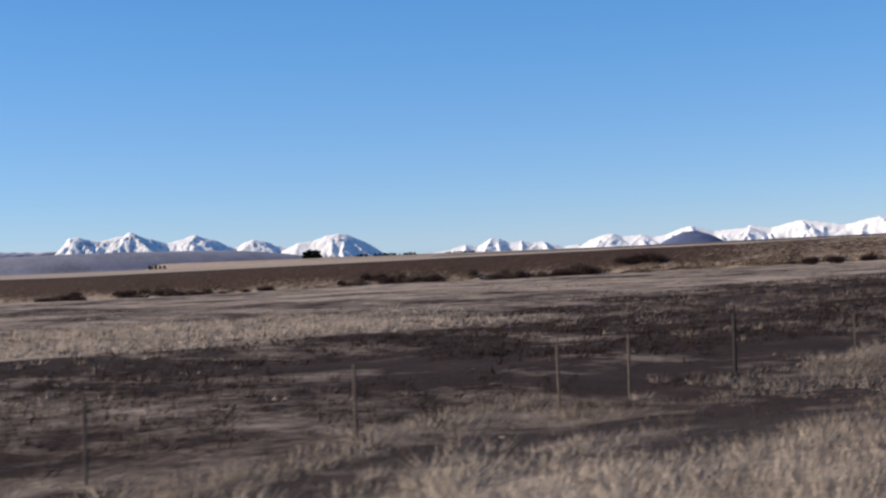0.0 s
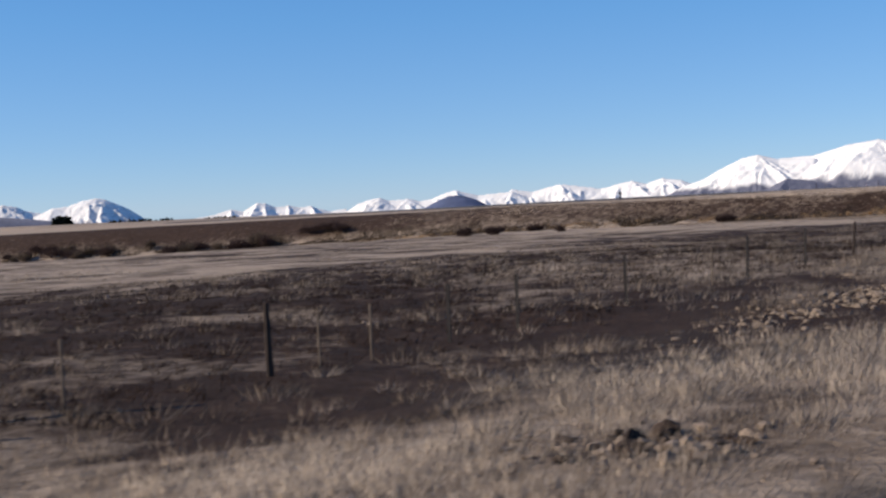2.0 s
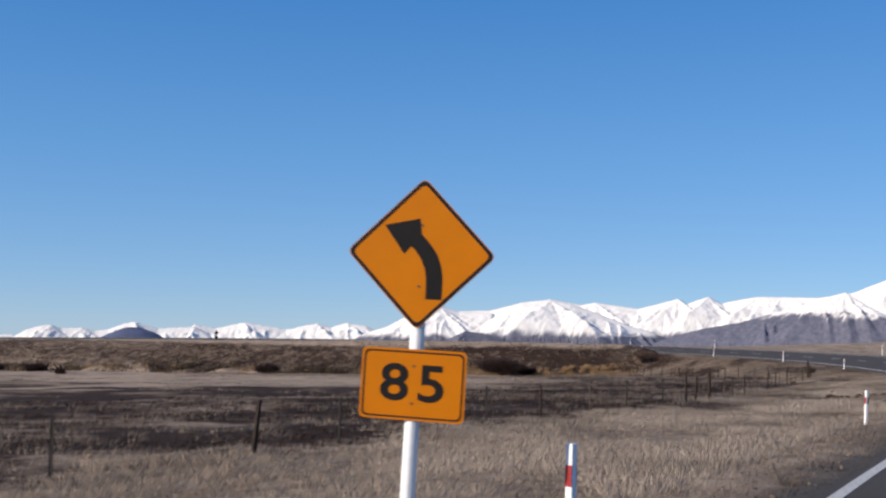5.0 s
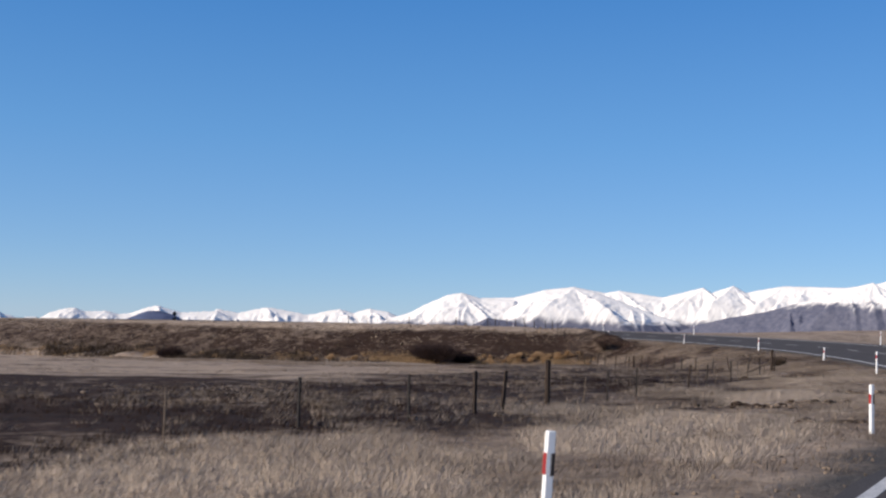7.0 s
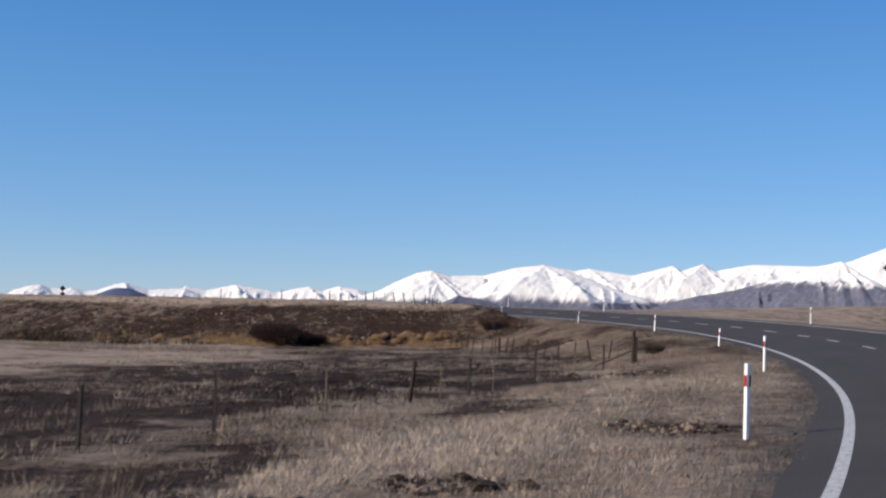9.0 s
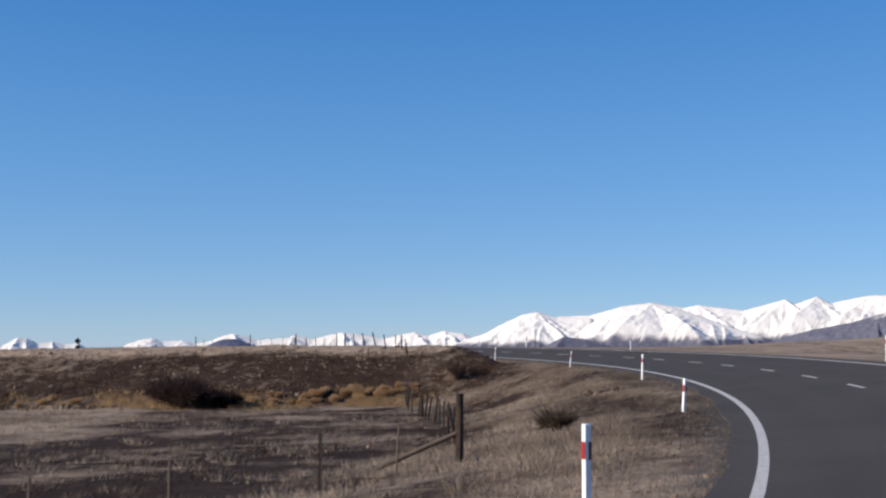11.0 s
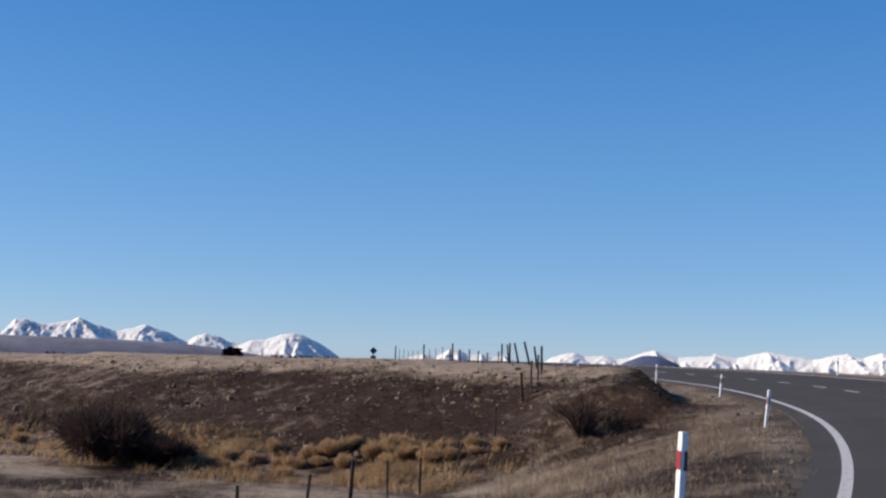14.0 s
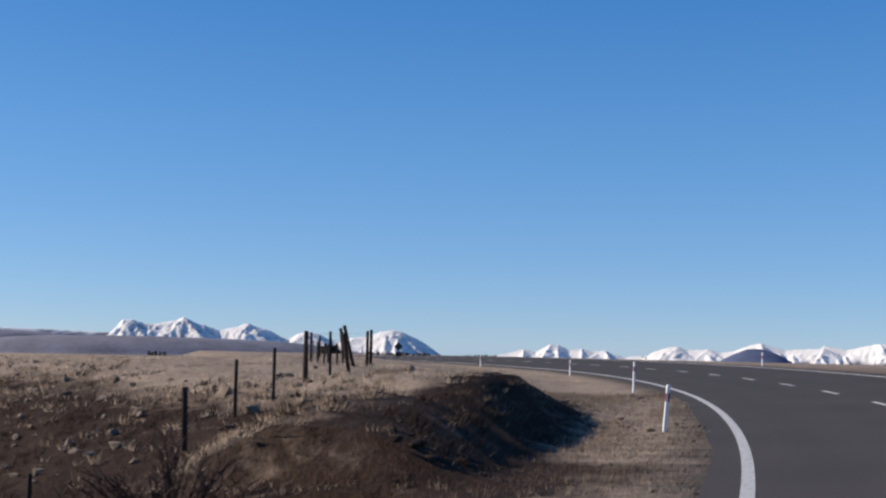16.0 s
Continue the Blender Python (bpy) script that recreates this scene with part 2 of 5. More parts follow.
def rounded(corners, r, steps=4):
    """An outline with its corners rounded."""
    out = []
    k = len(corners)
    for i in range(k):
        p, c, q = (Vector(corners[j % k]) for j in (i - 1, i, i + 1))
        a, b = c + (p - c).normalized() * r, c + (q - c).normalized() * r
        for s in range(steps + 1):
            f = s / steps
            out.append(tuple(a * (1 - f) ** 2 + c * 2 * f * (1 - f) + b * f * f))
    return out


def smooth(a, b, v):
    f = np.clip((v - a) / (b - a), 0, 1)
    return f * f * (3 - 2 * f)


def value_noise(x, y, seed=0):
    """Smooth noise from 0 to 1 on a lattice of unit size, for arrays."""
    xi, yi = np.floor(x).astype(np.int64), np.floor(y).astype(np.int64)
    fx, fy = x - xi, y - yi
    fx, fy = fx * fx * (3 - 2 * fx), fy * fy * (3 - 2 * fy)

    def lattice(i, j):
        h = (i * 374761393 + j * 668265263 + seed * 974711) & 0xFFFFFFFF
        h = ((h ^ (h >> 13)) * 1274126177) & 0xFFFFFFFF
        return ((h ^ (h >> 16)) & 0xFFFF) / 65535.0

    return ((lattice(xi, yi) * (1 - fx) + lattice(xi + 1, yi) * fx) * (1 - fy)
            + (lattice(xi, yi + 1) * (1 - fx) + lattice(xi + 1, yi + 1) * fx) * fy)


def fractal(x, y, octaves=4, seed=0, ridged=False):
    total, amp, norm = np.zeros_like(x, float), 1.0, 0.0
    for k in range(octaves):
        v = value_noise(x * 2 ** k + 17.3 * k, y * 2 ** k - 9.1 * k, seed + k)
        total += amp * ((1 - np.abs(2 * v - 1)) if ridged else v)
        norm += amp
        amp *= 0.5
    return total / norm


# ---------------------------------------------------------------- the road's line and the lie of the land
# The left edge line of the road, from behind the start to beyond the bend.
EDGE = np.array([(60.0, -420.0, 0.35), (38.0, -260.0, 0.34), (16.0, -110.0, 0.33), (4.2, -30.0, 0.33),
    (-0.92, 0.0, 0.32), (-3.55, 14.78, 0.32), (-6.0, 29.58, 0.3), (-8.28, 44.41, 0.25), (-10.38, 59.25, 0.17), (-12.33, 74.25, 0.07),
    (-14.03, 89.04, -0.05), (-15.86, 103.78, -0.13), (-18.32, 117.85, -0.19), (-22.0, 131.85, -0.18), (-27.29, 146.03, -0.07),
    (-33.81, 159.0, 0.1), (-41.78, 170.96, 0.28), (-51.53, 182.3, 0.42), (-62.57, 192.4, 0.52), (-75.16, 201.6, 0.62),
    (-88.21, 209.16, 0.68), (-101.96, 215.3, 0.71), (-118.0, 220.6, 0.7), (-150.0, 229.0, 0.55), (-200.0, 241.0, 0.1), (-330.0, 272.0, -1.4), (-600.0, 335.0, -4.6)])
LANE, WIDTH = 3.4, 6.8


def spline(ctrl, step=1.0):
    """A smooth curve through the points, at even steps."""
    p = np.vstack([2 * ctrl[0] - ctrl[1], ctrl, 2 * ctrl[-1] - ctrl[-2]])
    out = []
    for i in range(1, len(p) - 2):
        u = np.linspace(0, 1, max(4, int(np.linalg.norm(p[i + 1] - p[i]) / step)), endpoint=False)[:, None]
        a, b, c, d = p[i - 1], p[i], p[i + 1], p[i + 2]
        out.append(0.5 * (2 * b + (c - a) * u + (2 * a - 5 * b + 4 * c - d) * u ** 2 + (3 * b - a - 3 * c + d) * u ** 3))
    return np.vstack(out + [ctrl[-1:]])


LINE = spline(EDGE)
TANGENT = np.gradient(LINE[:, :2], axis=0)
TANGENT /= np.linalg.norm(TANGENT, axis=1)[:, None]
NORMAL = np.stack([TANGENT[:, 1], -TANGENT[:, 0]], 1)      # to the right, across the road
BANK = 0.02 + 0.066 * smooth(84.0, 122.0, LINE[:, 1])       # the bend leans to the left
RUN = np.r_[0, np.cumsum(np.linalg.norm(np.diff(LINE[:, :2], axis=0), axis=1))]


def beside(x, y):
    """For arrays of places: the distance to the right of the edge line, and the nearest sample of it."""
    shape = np.shape(x)
    x, y = np.ravel(x), np.ravel(y)
    lat, near = np.empty(len(x)), np.empty(len(x), int)
    for i in range(0, len(x), 20000):
        s = slice(i, i + 20000)
        d = (x[s, None] - LINE[None, :, 0]) ** 2 + (y[s, None] - LINE[None, :, 1]) ** 2
        j = d.argmin(1)
        near[s] = j
        lat[s] = np.sqrt(d.min(1)) * np.sign((x[s] - LINE[j, 0]) * NORMAL[j, 0] + (y[s] - LINE[j, 1]) * NORMAL[j, 1])
    return lat.reshape(shape), near.reshape(shape)


# The foot of the terrace: ground to the left of this line, as listed, is the lower field.
FOOT = np.array([(-2600.0, -900.0), (-1500.0, -430.0), (-700.0, -60.0), (-420.0, 55.0), (-320.0, 98.0), (-255.0, 128.0), (-200.0, 150.0), (-140.0, 160.0),
    (-103.0, 166.5), (-86.0, 171.5), (-74.0, 175.0), (-66.5, 177.5), (-60.0, 180.0), (-53.0, 183.5), (-46.0, 186.0), (-36.0, 184.0), (-20.0, 168.0), (-2.0, 130.0), (8.0, 80.0), (22.0, 0.0), (40.0, -110.0), (84.0, -420.0), (400.0, -2500.0)])
FOOT_LINE = spline(np.c_[FOOT, np.zeros(len(FOOT))], 6.0)[:, :2]


def above_foot(x, y):
    """The signed distance from the terrace's foot; positive on the terrace."""
    shape = np.shape(x)
    x, y = np.ravel(x), np.ravel(y)
    out = np.empty(len(x))
    tang = np.gradient(FOOT_LINE, axis=0)
    for i in range(0, len(x), 20000):
        s = slice(i, i + 20000)
        d = (x[s, None] - FOOT_LINE[None, :, 0]) ** 2 + (y[s, None] - FOOT_LINE[None, :, 1]) ** 2
        j = d.argmin(1)
        side = tang[j, 0] * (y[s] - FOOT_LINE[j, 1]) - tang[j, 1] * (x[s] - FOOT_LINE[j, 0])
        out[s] = np.sqrt(d.min(1)) * np.sign(side)
    return out.reshape(shape)


# Spot heights in the lower field, beside the fence.
SPOTS = np.array([(-13.6, 13.0, -0.5), (-17.0, 28.8, -0.45), (-19.6, 48.0, -0.15), (-22.0, 63.5, -0.34), (-23.2, 72.5, -0.32), (-26.8, 107.0, -0.62),
    (-28.5, 116.6, -0.75), (-30.3, 127.3, -0.93), (-33.7, 147.2, -0.97), (-52.2, 168.2, -1.68), (-69.5, 187.3, 0.6), (-83.0, 195.3, 1.5)])


def upper_plain(x, y):
    """The upper terrace: it tilts near the road, and falls away gently over the far plain."""
    dx, dy = x + 75.0, y - 190.0
    f = np.minimum(1.0, 350.0 / np.maximum(np.hypot(dx, dy), 1.0))
    return 1.5 + (0.01423 * dx + 0.01068 * dy) * f + (0.0107 * dx - 0.005 * dy) * (1 - f)


def plain_height(x, y):
    lower = -0.35 + 0.0222 * (x + 17) - 0.005 * (y - 40)
    lower = lower - 0.018 * np.clip(-x - 130, 0, 400)
    upper = upper_plain(x, y)
    lower = np.where(x > -17, -0.35 + 0.004 * (x + 17) - 0.005 * (y - 40), lower)
    d = above_foot(x, y) + 2.2 * (fractal(x / 22, y / 22, 2, 5) - 0.5)
    wide = 13.5 + 7.0 * smooth(-90, -200, x) + 32.5 * smooth(-52, -30, x)
    f = smooth(0, 1, np.clip(d / wide, 0, 1)) * 0.6 + 0.4 * np.clip(d / wide, 0, 1)
    return lower + (upper - lower) * f


def natural_height(x, y):
    z = plain_height(x, y)
    spread = 13.0
    return z + (np.exp(-((x[..., None] - SPOTS[:, 0]) ** 2 + (y[..., None] - SPOTS[:, 1]) ** 2) / (2 * spread ** 2)) @ SPOT_WEIGHTS)


SPOT_WEIGHTS = np.zeros(len(SPOTS))
_gap = np.exp(-((SPOTS[:, None, 0] - SPOTS[None, :, 0]) ** 2 + (SPOTS[:, None, 1] - SPOTS[None, :, 1]) ** 2) / (2 * 13.0 ** 2))
SPOT_WEIGHTS = np.linalg.solve(_gap + 0.08 * np.eye(len(SPOTS)), SPOTS[:, 2] - plain_height(SPOTS[:, 0], SPOTS[:, 1]))


def ground_height(x, y, rough=True):
    """The height of the ground for arrays of places."""
    x, y = np.asarray(x, float), np.asarray(y, float)
    z = natural_height(x, y)
    lat, j = beside(x, y)
    if rough:
        r = np.hypot(x + 30, y - 100)
        z = z + (0.16 * (fractal(x / 2.6, y / 2.6, 3, 11) - 0.5) + 0.5 * (fractal(x / 19, y / 19, 3, 12) - 0.5)) * smooth(300, 120, r)
        z = z + 0.3 * (fractal(x / 1.7, y / 1.7, 2, 16) - 0.5) * smooth(-5, -8, lat) * smooth(160, 175, y) * smooth(260, 210, y)
    edge = LINE[j, 2] + WIDTH * BANK[j]
    z = np.where(lat > 0, np.maximum(z, edge - 0.25 - 0.006 * (lat - WIDTH)), z)
    low = smooth(198, 212, LINE[j, 1]) * (lat > 0)
    z = z * (1 - low) + np.minimum(z, edge - 0.1 - 0.015 * np.clip(lat - WIDTH, 0, 60)) * low
    road = LINE[j, 2] + np.clip(lat, -0.9, WIDTH + 1.0) * BANK[j]
    run_y = LINE[j, 1]
    nose = smooth(189.6, 191.4, run_y) * smooth(198.0, 194.0, run_y) * smooth(-8.8, -5.2, lat) * (lat < 0)          # the near end of the cutting stands up blunt
    z = z + (np.maximum(z, 1.05 + 0.5 * (fractal(x / 1.6, y / 1.6, 3, 21) - 0.5)) - z) * nose
    cut = smooth(188.0, 190.0, run_y) * smooth(201.0, 196.5, run_y) * (lat < 0)
    past = smooth(198.0, 206.0, run_y) * (lat < 0)
    steep = smooth(-3.1 - 0.5 * (fractal(x / 2.2, y / 2.2, 2, 15) - 0.5), -4.5, lat)
    ease = np.where(lat < 0, (smooth(-1.2, -9.0, lat) * (1 - past) + smooth(-2.4, -14.0, lat) * past) * (1 - cut) + steep * cut, smooth(WIDTH + 1.2, WIDTH + 30.0, lat))
    fall = np.where(lat < 0, 0.03 + 0.05 * np.clip(-lat - 0.9, 0, 2), 0.05)
    crest = 0.02 * cut * np.exp(-((lat + 5.1) / 0.95) ** 2) * (0.6 + 0.8 * fractal(x / 2.4, y / 2.4, 2, 20)) * (lat < 0)      # spoil heaped along the brow of the cutting
    return (road - fall) * (1 - ease) + z * ease + crest


def height(x, y):
    return float(ground_height(np.array([x]), np.array([y]))[0])


# Places where the turf is torn open and stones lie bare, their ground darkened also for shadowed hollows: x, y, width.
SCARS = ((-41.75, 165.9, 1.05), (-51.0, 166.3, 1.8), (-9.4, 32.1, 0.8), (-19.1, 106.9, 1.0), (-22.4, 113.0, 1.4), (-21.7, 115.8, 0.9), (-22.4, 122.8, 1.2), (-30.5, 139.5, 1.5), (-63.4, 188.1, 0.9))


def scarred(x, y):
    return sum(np.exp(-(((x - cx) / wide) ** 2 + ((y - cy) / (wide * 0.7)) ** 2)) for cx, cy, wide in SCARS)


def verge_reach(y):
    """How much nearer to the edge line than ten metres the long verge grass ends."""
    return (2.4 * smooth(9, 3, y) + 1.3 * smooth(20, 14, y) * smooth(7, 12, y) + 2.0 * smooth(28, 33, y) * smooth(46, 40, y) + 1.9 * np.exp(-((y - 47) / 6.0) ** 2) - 1.2 * smooth(54, 62, y) * smooth(96, 86, y)
            + 0.9 * np.exp(-((y - 117) / 11) ** 2) + 3.2 * smooth(126, 136, y))


def worn_verge(lat, y):
    """Where the outer verge is thin and brown: 0 to 1."""
    return (0.6 * smooth(53, 57, y) * smooth(65, 62, y) * smooth(-7.0, -8.6, lat) + 0.95 * smooth(24, 29, y) * smooth(56, 51, y) * smooth(-4.6, -6.8, lat) + 0.95 * smooth(98, 108, y) * smooth(134, 128, y) * smooth(-4.9, -7.2, lat)) * smooth(-16, -13, lat)


def straw_cover(x, y):
    """Where pale dry grass covers the dark earth: 0 to 1."""
    lat, j = beside(x, y)
    d = above_foot(x, y)
    wobble = 5.0 * (fractal(x / 16, y / 16, 3, 24) - 0.5)
    verge = smooth(-11.2, -8.8, lat - verge_reach(y) + 2.4 * (fractal(x / 3, y / 3, 3, 25) - 0.5))
    drifts = smooth(0.32, 0.62, fractal((x + 0.6 * y) / 2.2, (y - 0.6 * x) / 6.0, 4, 29))
    bank = smooth(138, 165, y) * smooth(-0.6, -2.6, lat)
    full = 0.12 + 0.18 * smooth(44, 54, y) + 0.45 * smooth(52, 64, y) * smooth(142, 130, y)          # how closed the sward is between its drifts
    full = full * (1 - 0.65 * smooth(98, 108, y) * smooth(-5.0, -8.0, lat))
    verge = verge * (full + (1.05 - full) * drifts) * (1 - 0.4 * bank) - 0.34 * worn_verge(lat, y)
    face = smooth(188.5, 190.5, LINE[j, 1]) * smooth(204, 201, LINE[j, 1]) * smooth(-5.4, -4.7, lat) * smooth(-2.4, -3.2, lat)
    stony = np.exp(-((lat + 5.8) / 1.6) ** 2) * smooth(33, 38, y) * smooth(62, 55, y) * (0.2 + 0.5 * smooth(0.35, 0.6, fractal(x / 2.0, y / 2.0, 3, 36)))
    stony = stony + 0.9 * scarred(x, y)
    # beyond the fence a dark strip of ploughed heath, then the tan flat
    dark_to = -36.0 - 8.0 * smooth(40, 80, y) + 23.0 * smooth(116, 150, y)
    tan = smooth(dark_to + 2, dark_to - 3, lat + wobble) * (0.27 + 0.25 * fractal(x / 30, y / 12, 3, 26)) * (1 - 0.85 * smooth(155, 160, y) * smooth(-96, -84, x))
    pale = np.maximum(smooth(-25.0, -27.5, lat + 0.5 * wobble) * smooth(-41, -36, lat + wobble) * smooth(26, 13, y + wobble) * 1.4, np.exp(-((lat - dark_to + 7 + wobble) / 2.6) ** 2) * smooth(70, 110, y) * smooth(162, 153, y) * 0.8)
    band = np.exp(-((d + 4.5 + 4 * (fractal(x / 40, y / 40, 2, 23) - 0.5)) / 3.0) ** 2) * (0.15 + 1.0 * smooth(0.35, 0.62, fractal(x / 6, y / 6, 4, 39))) * (0.3 + 0.7 * smooth(-82, -95, x))
    gate = smooth(0.36, 0.62, fractal(x / 17 + 3.1, y / 23, 3, 29))
    stripes = (0.1 + 0.14 * gate) * (smooth(0.45, 0.65, fractal((0.8 * x + 0.6 * y) / 26, (0.8 * y - 0.6 * x) / 2.6, 3, 27)) - 0.35) * (lat < dark_to)
    level = 0.2 + 0.14 * smooth(22, 46, y) - 0.06 * smooth(88, 98, y) + 0.26 * smooth(114, 130, y) * smooth(-20.5, -25, lat) + 0.06 * smooth(134, 142, y)
    mixed = level + 1.45 * (fractal(x / 2.8, y / 2.8, 5, 22) - 0.5) + (0.35 + 0.55 * smooth(20, 40, y)) * (fractal(x / 13, y / 13, 3, 37) - 0.5)
    mixed = mixed - 0.34 * smooth(110, 117, y) * smooth(144, 137, y) * smooth(-27, -24, lat) * smooth(-9.5, -12, lat) + 0.16 * smooth(150, 157, y) * smooth(-19, -15, lat)
    mixed = mixed + 0.1 * smooth(24, 31, y) * smooth(56, 48, y) * smooth(-18, -11, lat)
    streak = mixed * smooth(-7, -10, lat) * (d < 1)
    mottle = 0.15 * smooth(0.3, 0.72, fractal(x / 2.6, y / 2.0, 4, 38)) * (lat < -7.5) * smooth(-27, -20, lat) * smooth(21, 31, y) * smooth(66, 52, y)
    field = np.maximum.reduce([tan + stripes, pale, band, mottle]) * (d < 2)
    away = smooth(-100, -190, x)
    khaki = smooth(-80, -100, x) * (1 - 0.85 * smooth(-150, -200, x) * smooth(5, 9, d))
    slope = np.where(d > 0, 0.1 + 0.25 * khaki + 0.5 * away * smooth(13, 5, d + 5 * (fractal(x / 20, y / 20, 3, 34) - 0.5)) * fractal(x / 5, y / 5, 3, 35) + 0.3 * (fractal(x / 1.6, y / 1.6, 3, 19) - 0.5) * smooth(-130, -100, x) + (0.16 - 0.1 * away) * smooth(0.38, 0.66, fractal(x / 7, y / 5, 3, 18)) + (0.5 - 0.12 * away) * smooth(4.5 + 6 * away, 0, d)
                     + 0.9 * smooth(10.4, 13.2, d - 14.0 * away + 1.6 * (fractal(x / 5, y / 5, 3, 17) - 0.5)), 0)
    return np.clip(np.maximum.reduce([verge * 0.92 - stony, field, slope * (lat < 0), (lat > WIDTH) * (0.62 + 0.3 * fractal(x / 12, y / 12, 3, 28))]) + streak - 0.14 - face, 0, 1)


# ---------------------------------------------------------------- the ground
def steps(lo, hi, fine_lo, fine_hi, fine, reach, reach_low=None):
    """Grid lines: even between fine_lo and fine_hi, ever wider outside."""
    mid = list(np.arange(fine_lo, fine_hi + fine / 2, fine))
    up, d = [mid[-1]], fine
    while up[-1] < hi:
        d *= reach
        up.append(up[-1] + d)
    down, d = [mid[0]], fine
    while down[-1] > lo:
        d *= reach_low or reach
        down.append(down[-1] - d)
    return np.array(down[:0:-1] + mid + up[1:])


def make_ground():
    gx = steps(-4700, 3000, -100, 2, 0.6, 1.06, 1.017)
    gy = steps(-2500, 4800, -4, 222, 0.75, 1.07)
    x, y = np.meshgrid(gx, gy)
    z = ground_height(x, y)
    lat, _ = beside(x, y)
    z = np.where((lat > -0.5) & (lat < WIDTH + 0.5), z - 0.06, z)
    cover = straw_cover(x, y)
    shoulder = smooth(-1.15, -0.75, lat + 0.5 * (fractal(x / 1.2, y / 1.2, 3, 31) - 0.5)) * smooth(WIDTH + 1.6, WIDTH + 0.9, lat)
    stony = smooth(0.5, 0.68, fractal(x / 6, y / 6, 3, 33)) * smooth(-9.5, -7, lat) * smooth(-2.2, -5, lat) * 0.22
    rows, cols = x.shape
    idx = np.arange(rows * cols).reshape(rows, cols)
    quads = np.stack([idx[:-1, :-1], idx[:-1, 1:], idx[1:, 1:], idx[1:, :-1]], -1).reshape(-1, 4)
    ob = from_arrays("ground", np.stack([x, y, z], -1).reshape(-1, 3), quads, GROUND, smooth=True,
                     cover=cover.ravel(), gravel=np.maximum(shoulder, stony).ravel())
    tagged(ob, "dry winter pasture of straw grass over dark brown earth", "ground", kind="structure")


def strip(name, lo, hi, lift, mat, parent=None, first=0, last=None, thick=0.05, cells=1, ragged=0.0, widen=0.0):
    """A band of road that follows the edge line, between two distances to its right."""
    last = len(LINE) - 1 if last is None else last
    k = np.arange(first, last + 1)
    across = np.linspace(lo, hi, cells + 1)
    verts, track = [], []
    for i in k:
        for a in across:
            if ragged and a in (across[0], across[-1]):
                a -= widen * float(smooth(92, 112, LINE[i, 1])) * (a < 0)
                a += ragged * (value_noise(np.array([i * 0.37]), np.array([a]), 3)[0] - 0.5)
            x, y = LINE[i, :2] + NORMAL[i] * a
            verts.append((x, y, LINE[i, 2] + a * BANK[i] + lift))
            in_lane = (a % LANE)
            track.append(0.35 * math.exp(-((in_lane - 0.95) / 0.35) ** 2) + 0.35 * math.exp(-((in_lane - 2.5) / 0.35) ** 2))
    n, w = len(k), cells + 1
    top = [(r * w + c + 1, r * w + c, (r + 1) * w + c, (r + 1) * w + c + 1) for r in range(n - 1) for c in range(cells)]
    base = len(verts)
    for r in range(n):
        for c in (0, cells):
            x, y, z = verts[r * w + c]
            verts.append((x, y, z - thick))
            track.append(0)
    side = []
    for r in range(n - 1):
        side.append((r * w, base + 2 * r, base + 2 * r + 2, (r + 1) * w))
        side.append(((r + 1) * w + cells, base + 2 * r + 3, base + 2 * r + 1, r * w + cells))
    return from_arrays(name, verts, [f[::-1] for f in top] + [f[::-1] for f in side], mat, parent, smooth=False, track=track)


def make_road():
    road = strip("road", -0.2, WIDTH + 0.5, 0.0, ASPHALT, thick=0.12, cells=24, ragged=0.22, widen=0.32)
    tagged(road, "grey chip-seal two-lane road bending to the left", "road", kind="structure")
    tagged(strip("edge_line", -0.075, 0.075, 0.005, PAINT, road, thick=0.004), "worn white edge line")
    tagged(strip("edge_line", WIDTH - 0.06, WIDTH + 0.06, 0.005, PAINT, road, thick=0.004), "worn white edge line")
    start = 123.45
    while start < RUN[-1] - 380:
        a, b = np.searchsorted(RUN, start), np.searchsorted(RUN, start + 2.2)
        strip("centre_dash", LANE - 0.05, LANE + 0.05, 0.005, PAINT, road, int(a), int(b), 0.004)
        start += 5.95


make_ground()
make_road()


